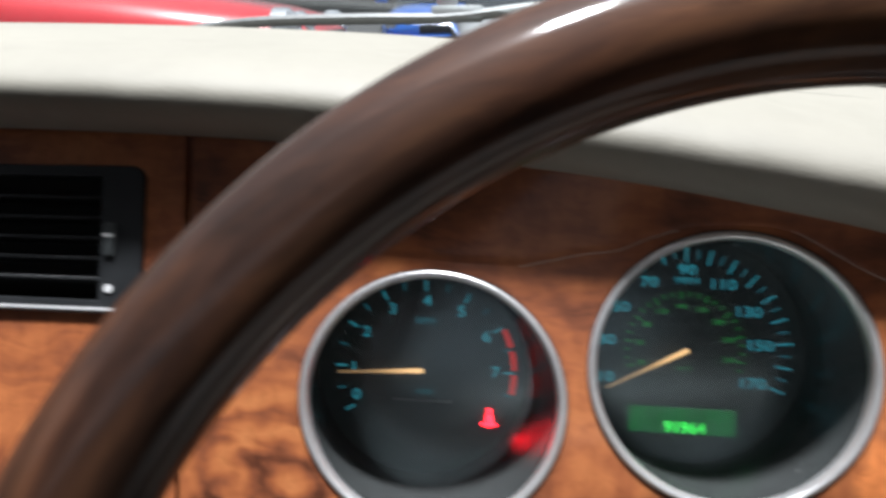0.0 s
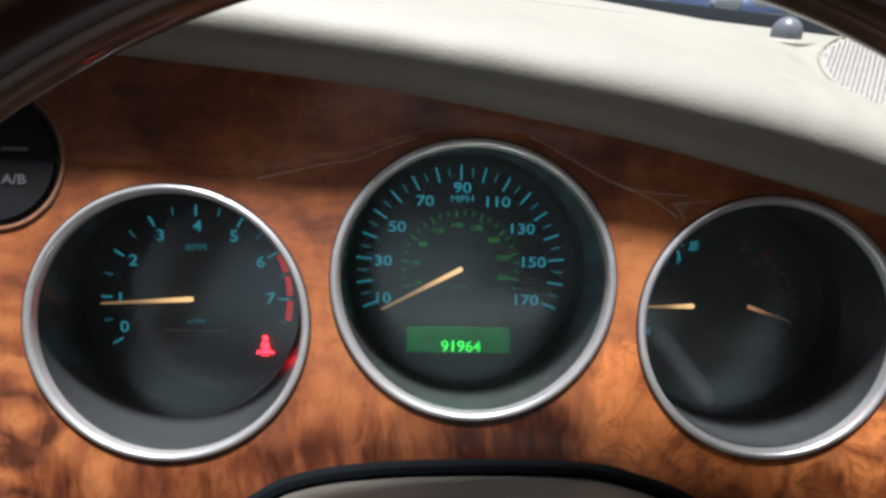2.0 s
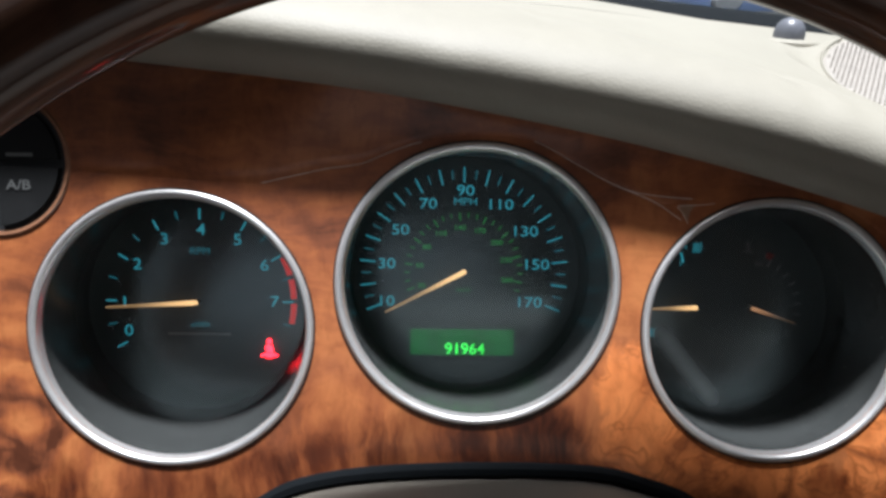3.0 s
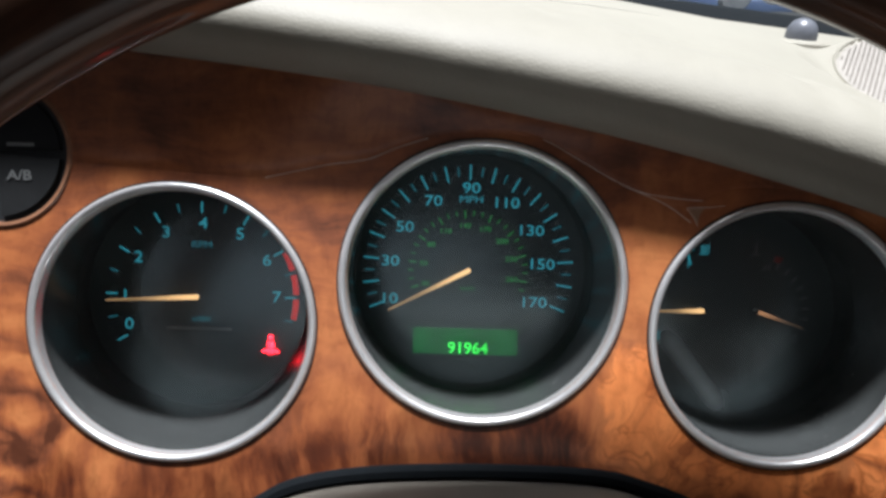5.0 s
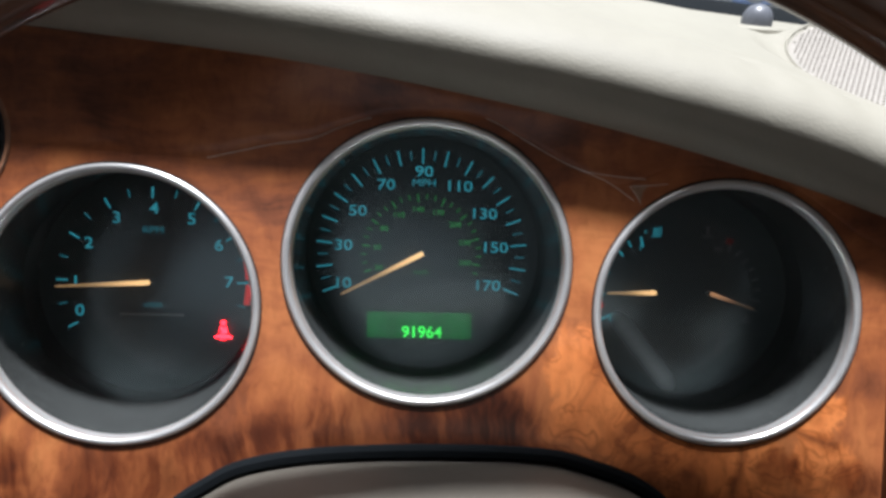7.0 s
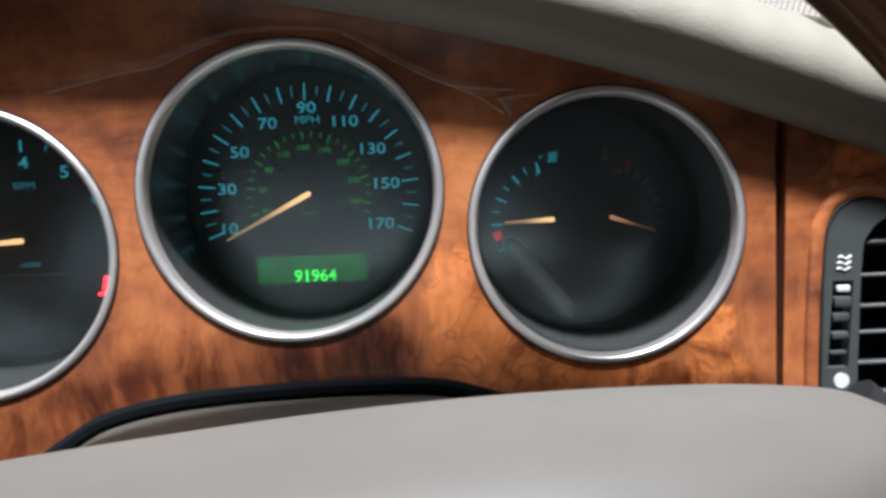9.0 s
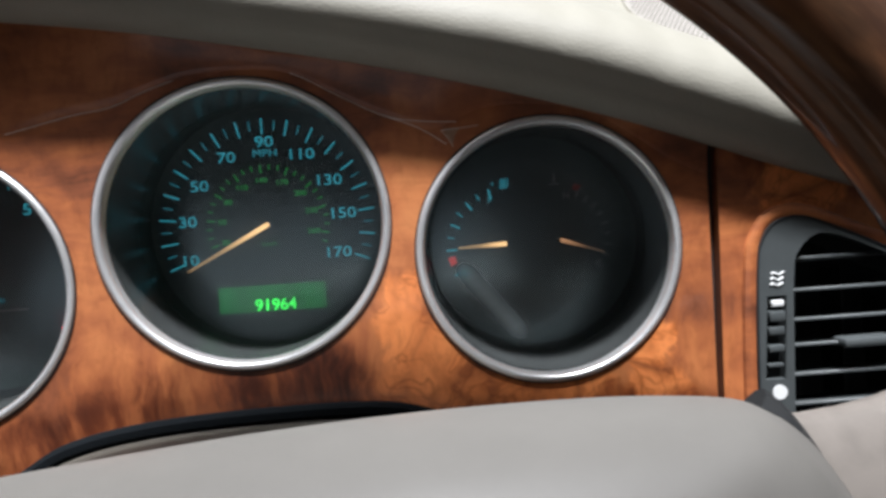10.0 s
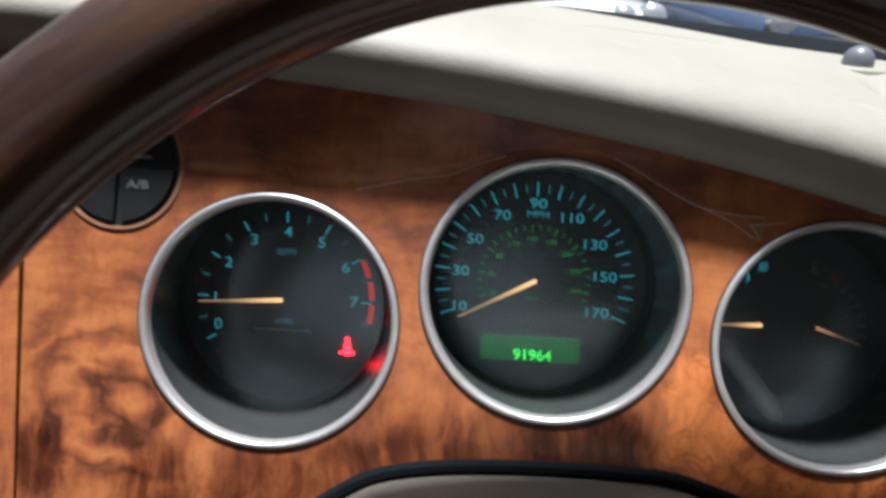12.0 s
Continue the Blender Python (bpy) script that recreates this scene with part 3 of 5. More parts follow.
def brow(x0, x1, n):
    """Wood that leans out from a rounded lip up to the padded roll."""
    bm = bmesh.new()
    rows = []
    for x in np.linspace(x0, x1, n):
        x = float(x)
        z0, z1 = lerp_table(BROW_CURVE, x), top_at(x) + 0.003
        y0, y1 = lip_y(x), PY - lerp_table(LEAN, x)
        y1 = min(y1, y0 - 0.0002)
        row = [Vector((x, PY + 0.0005, z0)), Vector((x, (PY + y0) / 2, z0)), Vector((x, y0 + 0.0003, z0 + 0.0002)), Vector((x, y0, z0 + 0.0008))]
        for k in range(1, 9):
            f = k / 8
            row.append(Vector((x, y0 + (y1 - y0) * (0.2 * f + 0.8 * f * f), z0 + 0.0008 + (z1 - z0 - 0.0008) * f)))
        row.append(Vector((x, PY + 0.0005, z1 + 0.001)))
        rows.append(row)
    loft(bm, rows, closed=True, cap_a=True, cap_b=True)
    return bm


def ring_pts(cx, cz, r, n=96, oval=0.0):
    return [(p.x, p.z) for p in circle(cx, cz, r, 0, n, oval)]


def build_fascia():
    t = thing("instrument_panel", (0, 0, 0), "glossy walnut veneer dashboard panel with burr figure and a cracked lacquer", "dashboard")
    xs = np.linspace(-0.1975, 0.1625, 40)
    upper = [(float(x), top_at(float(x)) + 0.006) for x in xs]
    arch = smooth_table(ARCH, 6)
    lower = [(0.1625, -0.12), (0.108, -0.12)] + arch[::-1] + [(-0.104, -0.12), (-0.1975, -0.12)]
    holes = [ring_pts(g[0], g[1], g[2] - 0.0022, 96, OVAL[key]) for key, g in GAUGES.items()] + [ring_pts(POD[0], POD[1], POD[2] + 0.001, 64)]
    part("veneer_panel", slab(upper + lower, PY, PY + 0.005, holes), M_WOOD, t, smooth=False)
    part("brow", brow(-0.1345, 0.1625, 120), M_WOOD, t, "veneered brow leaning over the gauges")
    part("brow", brow(0.1665, 0.30, 40), M_WOOD_SIDE, t, "veneered brow")
    # outer panels beyond the joints
    xs = np.linspace(0.1665, 0.34, 16)
    up = [(float(x), top_at(float(x)) + 0.006) for x in xs]
    part("veneer_panel", slab(up + [(0.34, -0.12), (0.1640, -0.12)], PY, PY + 0.005, [vent_outline(0.0)]), M_WOOD_SIDE, t, smooth=False)
    xs = np.linspace(-1.06, -0.2005, 30)
    up = [(float(x), top_at(float(x)) + 0.006) for x in xs]
    part("veneer_panel", slab(up + [(-0.1985, -0.12), (-1.06, -0.12)], PY, PY + 0.005, [left_vent_outline(0.0)]), M_WOOD_SIDE, t, smooth=False)
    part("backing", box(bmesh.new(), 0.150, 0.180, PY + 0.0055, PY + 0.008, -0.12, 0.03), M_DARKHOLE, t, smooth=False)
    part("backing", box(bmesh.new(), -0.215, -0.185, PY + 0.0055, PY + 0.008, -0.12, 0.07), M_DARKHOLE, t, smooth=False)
    # hairline cracks in the lacquer
    for pts in ([(-0.0708, 0.0338), (-0.0575, 0.0369), (-0.048, 0.0390), (-0.0365, 0.0408), (-0.028, 0.0443), (-0.0204, 0.0471), (-0.0160, 0.0484)],
                [(0.0225, 0.0490), (0.0275, 0.0467), (0.038, 0.0407), (0.0495, 0.0346), (0.0635, 0.0288), (0.073, 0.0226)],
                [(0.0495, 0.0346), (0.0560, 0.0322), (0.0622, 0.0311), (0.070, 0.0303), (0.0767, 0.0299)]):
        part("crack", tube([(x, lip_y(x) - 0.0001, z + 0.0004) for x, z in smooth_table(pts, 5)], 0.00013, 5, None, 0.5), M_CRACK, t, "fine pale crack")
    # small flake of lacquer, lifted along its edges
    chip = [(0.0722, 0.0284), (0.0780, 0.0284), (0.0760, 0.0258), (0.0752, 0.0222), (0.0732, 0.0256)]
    part("chip", slab(chip, PY - 0.00025, PY - 0.0001), plain("bare_wood", (0.34, 0.20, 0.13), 0.5, 0, 0.25, 300), t, "lifted flake of lacquer", smooth=False)
    for pts in ([(0.0715, 0.0276), (0.0765, 0.0280), (0.0800, 0.0283), (0.0842, 0.0288)], [(0.0715, 0.0276), (0.0732, 0.0256), (0.0744, 0.0238), (0.0753, 0.0219)]):
        part("crack", tube([(x, PY - 0.0003, z) for x, z in smooth_table(pts, 4)], 0.00010, 5, None, 0.5), M_CRACK, t, "pale flaking edge")
    return t


def vent_outline(grow):
    """Driver's outer vent: upright left side, rounded shoulder, top falling outward."""
    pts = [(0.1765, -0.105), (0.1770, -0.060), (0.1782, -0.026), (0.1800, -0.017), (0.1840, -0.0112), (0.1905, -0.0088), (0.198, -0.0096),
           (0.210, -0.0145), (0.225, -0.0215), (0.245, -0.031), (0.275, -0.045), (0.285, -0.055), (0.287, -0.105)]
    pts = smooth_table(pts, 4)
    c = Vector((0.23, -0.06))
    return [tuple(Vector(p) + (Vector(p) - c).normalized() * grow) for p in pts[::-1]]


def left_vent_outline(grow):
    x0, x1, z0, z1, r = -0.385, -0.2155, 0.0105, 0.0685, 0.006
    x0, x1, z0, z1 = x0 - grow, x1 + grow, z0 - grow, z1 + grow
    out = []
    for cx, cz, a in ((x1 - r, z1 - r, 0), (x0 + r, z1 - r, 90), (x0 + r, z0 + r, 180), (x1 - r, z0 + r, 270)):
        for k in range(6):
            q = radians(a + k * 18)
            out.append((cx + r * math.cos(q), cz + r * math.sin(q)))
    return out


# ======================================================================
# Gauges
# ======================================================================
def gauge_shell(name, key, label):
    rx, rz, rr, dx, dz, dr = GAUGES[key]
    t = thing(name, (rx, 0, rz), label, "gauge")
    r = rr
    oval = OVAL[key]
    prof = [(r + 0.0006, PY + 0.001), (r + 0.0006, PY - 0.0002), (r + 0.0004, PY - 0.0008), (r - 0.0001, PY - 0.0012), (r - 0.0008, PY - 0.0014), (r - 0.0015, PY - 0.0012),
            (r - 0.0019, PY - 0.0007), (r - 0.0022, PY + 0.0001), (r - 0.0024, PY + 0.0014), (r - 0.0025, PY + 0.003)]
    part("bezel", turned(rx, rz, prof, 96, oval), M_CHROME, t, "polished chrome ring")
    # thin black ring drawn in for the line of shade outside the chrome
    part("bezel_shade_ring", turned(rx, rz, [(r + 0.0011, PY - 0.0001), (r + 0.0010, PY - 0.0005), (r + 0.0005, PY - 0.0005), (r + 0.0004, PY)], 96, oval), M_RUBBER, t, "thin black ring for the shade round the bezel")
    bm = bmesh.new()
    rings = []
    for k in range(9):
        f = k / 8
        q = f ** 1.1
        rings.append(circle(rx + (dx - rx) * q, rz + (dz - rz) * q, (r - 0.0026) + (dr - r + 0.0026) * q, PY + 0.003 + (DY - PY - 0.003) * f, 96, oval * (1 - q)))
    loft(bm, rings)
    part("tunnel", bm, M_TUNNEL, t, "grey-black tapered tunnel")
    face = part("dial_face", disc(dx, dz, dr + 0.001, DY, DY + 0.002), M_DIAL, t, "matt black dial")
    f = (0.036 - PY) / (DY - PY)
    lx, lz, lr = rx + (dx - rx) * f, rz + (dz - rz) * f, r - 0.0030 + (dr - r + 0.0030) * f
    bm = bmesh.new()
    loft(bm, [circle(lx, lz, max(0.0003, lr * k), 0.036 - 0.0016 * (1 - k * k), 64) for k in (1.0, 0.9, 0.8, 0.7, 0.6, 0.5, 0.4, 0.3, 0.2, 0.1, 0.0)], cap_b=True)
    lens = part("lens", bm, M_GLASS[key], t, "clear gently domed lens")
    if lens.data.polygons[-1].normal.y > 0:
        lens.data.flip_normals()
    lens.visible_shadow = False
    return t, face


def needle(parent, hx, hz, tipx, tipz, width=0.0021, mat=None):
    d = Vector((tipx - hx, 0, tipz - hz))
    L, ang = d.length, math.atan2(d.z, d.x)
    bm = bmesh.new()
    y = DY - 0.0047
    rows = []
    for f, w, h in ((-0.030, 0.55, 0.5), (-0.015, 0.92, 0.85), (0.02, 1.0, 1.0), (0.30, 0.86, 0.8), (0.70, 0.60, 0.55), (0.97, 0.40, 0.35), (1.0, 0.22, 0.2)):
        w, h = w * width / 2, h * 0.0009
        rows.append([(f * L, y + 0.0004, -w), (f * L, y - h * 0.6, -w * 0.8), (f * L, y - h, 0), (f * L, y - h * 0.6, w * 0.8), (f * L, y + 0.0004, w)])
    loft(bm, [[Vector(p) for p in r] for r in rows], closed=True, cap_a=True, cap_b=True)
    bm.transform(Matrix.Translation((hx, 0, hz)) @ pose(0, 0, 0, 0, -math.degrees(ang), 0))
    ob = part("needle", bm, mat or M_NEEDLE, parent, "slim orange pointer")
    part("spindle", disc(hx, hz, 0.0012, y + 0.0004, DY - 0.0002, 16), M_DIAL, ob)
    return ob


def ticks(face, hx, hz, rows, y=DY):
    """rows: angle in degrees, inner and outer radius, width, material, name."""
    store = {}
    base = BASE[face]
    for ang, r0, r1, w, mat, name in rows:
        key = (round(r1 - r0, 5), w, mat.name)
        m = Matrix.Translation(Vector((hx, 0, hz)) - base) @ pose(0, 0, 0, 0, -ang, 0) @ Matrix.Translation((r0, 0, 0))
        if key not in store:
            bm = bar(r1 - r0, w, y - 0.0002)
            bm.transform(Matrix.Translation(base))
            store[key] = part(name, bm, mat, face, smooth=False)
            store[key].matrix_basis = m
        else:
            shared(name, store[key], face, m)


def build_speedometer():
    t, face = gauge_shell("speedometer", "speed", "round black speedometer with teal numerals, green odometer and chrome bezel")
    hx, hz = 0.0003, 0.0002
    ang = lambda mph: 90 - (mph - 90) * 1.4
    rows = []
    for mph in range(10, 171, 5):
        if mph % 10 == 0:
            rows.append((ang(mph), 0.0380, 0.0446, 0.00062, M_TEAL, "tick"))
        else:
            rows.append((ang(mph), 0.0397, 0.0437, 0.00046, M_TEAL_DIM, "tick"))
    for k in range(20, 276, 10):
        a = ang(k / 1.609)
        if (k - 20) % 30 == 0:
            rows.append((a, 0.0220, 0.0254, 0.00052, M_GREEN_DIM, "tick"))
        elif k > 25 and (k - 20) % 30 in (10, 20):
            rows.append((a, 0.0232, 0.0254, 0.00042, M_GREEN_DIM, "tick"))
    ticks(face, hx, hz, rows)
    for n, x, z in ((10, -0.0323, -0.0126), (30, -0.0326, 0.0035), (50, -0.0268, 0.0181), (70, -0.0150, 0.0293), (90, 0.0009, 0.0351), (110, 0.0163, 0.0292),
                    (130, 0.0270, 0.0178), (150, 0.0320, 0.0036), (170, 0.0291, -0.0127)):
        part("numeral", lettering(str(n), 0.0063, x, z, DY - 0.0004, 1.25, 0.00005), M_TEAL, face, smooth=False)
    part("legend", lettering("MPH", 0.0045, 0.0009, 0.0303, DY - 0.0004, 1.15), M_TEAL, face, smooth=False)
    for k in range(20, 261, 30):
        a = radians(ang(k / 1.609))
        part("numeral", lettering(str(k), 0.0029, hx + 0.0190 * math.cos(a), hz + 0.0190 * math.sin(a), DY - 0.0004, 1.2, 0.00005), M_GREEN_DIM, face, smooth=False)
    part("legend", lettering("km/h", 0.0026, 0.0004, -0.0075, DY - 0.0004, 1.2), M_GREEN_DIM, face, smooth=False)
    lcd = part("odometer", box(bmesh.new(), -0.0222, 0.0222, DY - 0.0008, DY, -0.0358, -0.0248), M_LCD, face, "green lit display window", smooth=False)
    needle(t, hx, hz, -0.0330, -0.0172)
    part("digits", lettering("91964", 0.0068, 0.0012, -0.0330, DY - 0.0011, 1.02, 0.00008), M_LCD_ON, t, "bright green digits", smooth=False)
    return t


def build_tachometer():
    t, face = gauge_shell("rev_counter", "tach", "round black rev counter with teal numerals, red zone and chrome bezel")
    hx, hz = -0.1138, -0.0140
    ang = lambda k: 90 - (k - 4) * 29.75
    rows = []
    for h in range(0, 16):
        k = h / 2
        if h % 2 == 0:
            rows.append((ang(k), 0.0358, 0.0405, 0.00066, M_TEAL, "tick"))
        else:
            rows.append((ang(k), 0.0370, 0.0405, 0.00046, M_TEAL_DIM, "tick"))
    ticks(face, hx + 0.0006, hz - 0.0003, rows)
    for n in range(8):
        a = radians(ang(n) + (1.5 if n == 1 else 0))
        dx, dz = {0: (-0.0022, 0.0028), 1: (0.0, 0.0)}.get(n, (0.0012, -0.0006 if n in (3, 4, 5) else 0.0))
        part("numeral", lettering(str(n), 0.0068, hx + dx + 0.0318 * math.cos(a), hz + dz + 0.0318 * math.sin(a), DY - 0.0004, 1.2, 0.00005), M_TEAL, face, smooth=False)
    part("legend", lettering("RPM", 0.0042, -0.1130, 0.0080, DY - 0.0004, 1.15), M_TEAL_DIM, face, smooth=False)
    part("legend", lettering("x1000", 0.0028, -0.1130, -0.0238, DY - 0.0004, 1.15, 0.00003), M_TEAL_DIM, face, smooth=False)
    part("bar", box(bmesh.new(), -0.127, -0.100, DY - 0.0004, DY, -0.0285, -0.0275), M_GREY_PRINT, face, "thin printed line", smooth=False)
    # red zone, three arcs
    for k0, k1 in ((6.06, 6.45), (6.55, 6.95), (7.05, 7.46)):
        bm = bmesh.new()
        inner, outer = [], []
        for i in range(9):
            a = radians(ang(k0 + (k1 - k0) * i / 8))
            inner.append((hx + 0.0007 + 0.0394 * math.cos(a), hz + 0.0394 * math.sin(a)))
            outer.append((hx + 0.0007 + 0.0418 * math.cos(a), hz + 0.0418 * math.sin(a)))
        part("red_zone", slab(inner + outer[::-1], DY - 0.0006, DY - 0.0002), M_RED, face, "red band", smooth=False)
    # seat belt warning lamp
    lamp = bmesh.new()
    cx, cz, y = -0.0830, -0.0345, DY - 0.0008
    loft(lamp, [circle(cx, cz + 0.0037, 0.0010, y, 16), circle(cx, cz + 0.0037, 0.0010, y - 0.0004, 16)], cap_a=True, cap_b=True)
    for outline in ([(-0.0012, 0.0021), (0.0001, 0.0021), (-0.0016, -0.0004)], [(0.0007, 0.0021), (0.0012, 0.0021), (0.0016, -0.0008), (-0.0013, -0.0008)],
                    [(-0.0037, -0.0022), (-0.0018, -0.0014), (0.0018, -0.0014), (0.0037, -0.0022), (0.0033, -0.0030), (0.0012, -0.0023), (0.0012, -0.0036), (0.0004, -0.0036), (0.0003, -0.0024),
                     (-0.0003, -0.0024), (-0.0004, -0.0036), (-0.0012, -0.0036), (-0.0012, -0.0023), (-0.0033, -0.0030)]):
        b2 = slab([(cx + px, cz + pz) for px, pz in outline], y - 0.0004, y)
        tmp = bpy.data.meshes.new("tmp")
        b2.to_mesh(tmp)
        lamp.from_mesh(tmp)
        bpy.data.meshes.remove(tmp)
        b2.free()
    part("warning_lamp", lamp, M_LAMP_RED, face, "glowing red seat belt symbol", smooth=False)
    needle(t, hx, hz, -0.1520, -0.0163, 0.0022)
    return t


def build_level_gauge():
    t, face = gauge_shell("fuel_and_temperature_gauge", "level", "round black gauge with two orange pointers for fuel and coolant")
    fx, fz, tx, tz = 0.0990, -0.0139, 0.1229, -0.0139
    rows = []
    for i, a in enumerate(np.linspace(207, 104, 9)):
        rows.append((float(a), 0.0208 if i % 2 == 0 else 0.0222, 0.0252, 0.00075 if i % 2 == 0 else 0.0005, M_TEAL, "tick"))
    ticks(face, fx + 0.0005, fz - 0.001, rows)
    rows = []
    for i, a in enumerate(np.linspace(-20, 66, 8)):
        rows.append((float(a), 0.0195, 0.0225, 0.0006, M_GREY_PRINT, "tick"))
    ticks(face, tx, tz, rows)
    part("numeral", lettering("E", 0.0046, 0.0820, -0.0252, DY - 0.0004, 1.1, 0.00002), M_TEAL, face, smooth=False)
    part("numeral", lettering("F", 0.0042, 0.0940, 0.0050, DY - 0.0004, 1.1, 0.00002), M_TEAL_DIM, face, smooth=False)
    part("numeral", lettering("C", 0.0040, 0.1398, -0.0250, DY - 0.0004, 1.1, 0.0001), M_GREY_PRINT, face, smooth=False)
    part("numeral", lettering("H", 0.0040, 0.1268, 0.0048, DY - 0.0004, 1.1, 0.0001), M_GREY_PRINT, face, smooth=False)
    part("reserve_mark", slab([(0.0747, -0.0187), (0.0777, -0.0180), (0.0784, -0.0210), (0.0757, -0.0221)], DY - 0.0008, DY), M_RED, face, "lit red reserve block", smooth=False)
    part("hot_mark", slab([(0.1305, 0.0098), (0.1335, 0.0088), (0.1318, 0.0066), (0.1296, 0.0075)], DY - 0.0006, DY), M_RED_DIM, face, "dim red block", smooth=False)
    # fuel pump symbol
    bm = box(bmesh.new(), 0.0986, 0.1012, DY - 0.0006, DY - 0.0002, 0.0103, 0.0135)
    box(bm, 0.0980, 0.1018, DY - 0.0006, DY - 0.0002, 0.0095, 0.0102)
    box(bm, 0.1016, 0.1022, DY - 0.0006, DY - 0.0002, 0.0105, 0.0140)
    part("fuel_symbol", bm, M_TEAL_DIM, face, smooth=False)
    part("arrow_symbol", slab([(0.0945, 0.0117), (0.0958, 0.0126), (0.0958, 0.0108)], DY - 0.0006, DY - 0.0002), M_TEAL_DIM, face, smooth=False)
    bm = box(bmesh.new(), 0.1216, 0.1224, DY - 0.0006, DY - 0.0002, 0.0108, 0.0145)
    box(bm, 0.1198, 0.1242, DY - 0.0006, DY - 0.0002, 0.0098, 0.0104)
    part("coolant_symbol", bm, M_GREY_PRINT, face, smooth=False)
    needle(t, fx, fz, 0.0790, -0.0145, 0.0021)
    needle(t, tx, tz, 0.1410, -0.0200, 0.0017, M_NEEDLE_DIM)
    return t


# ======================================================================
# Trip computer buttons
# ======================================================================
def build_pod():
    cx, cz, r = POD
    t = thing("trip_computer_switch", (cx, 0, cz), "round black four-button trip computer switch set in veneer", "switch")
    part("rim", turned(cx, cz, [(r + 0.0024, PY - 0.0002), (r + 0.0020, PY - 0.0008), (r + 0.0009, PY - 0.0007), (r + 0.0002, PY + 0.002)], 64), plain("lacquered_rim", (0.30, 0.15, 0.09), 0.22, 0, 0.15, 200, coat=1.0), t, "bevelled lacquered wood edge")
    part("body", disc(cx, cz, r + 0.0006, PY + 0.0005, PY + 0.004, 64), M_BLACK, t)
    for qx, qz, text in ((-1, 1, ""), (1, 1, "bars"), (-1, -1, ""), (1, -1, "A/B")):
        pts = [(cx + qx * 0.0007, cz + qz * 0.0007)]
        for k in range(13):
            a = radians(4 + k * 82 / 12)
            pts.append((cx + qx * (r - 0.0012) * math.cos(a), cz + qz * (r - 0.0012) * math.sin(a)))
        b = part("button", slab(pts, PY - 0.0014, PY + 0.0005), M_BUTTON, t)
        if text == "A/B":
            part("legend", lettering("A/B", 0.0046, cx + 0.0078, cz - 0.0072, PY - 0.0018, 1.2, 0.0001), M_GREY_PRINT, b, smooth=False)
        else:
            part("legend", box(bmesh.new(), cx + qx * 0.0082 - 0.0045, cx + qx * 0.0082 + 0.0045, PY - 0.0018, PY - 0.0015, cz + qz * 0.0030 - 0.0006, cz + qz * 0.0030 + 0.0006), M_GREY_PRINT, b, "unreadable grey marking", smooth=False)
    return t


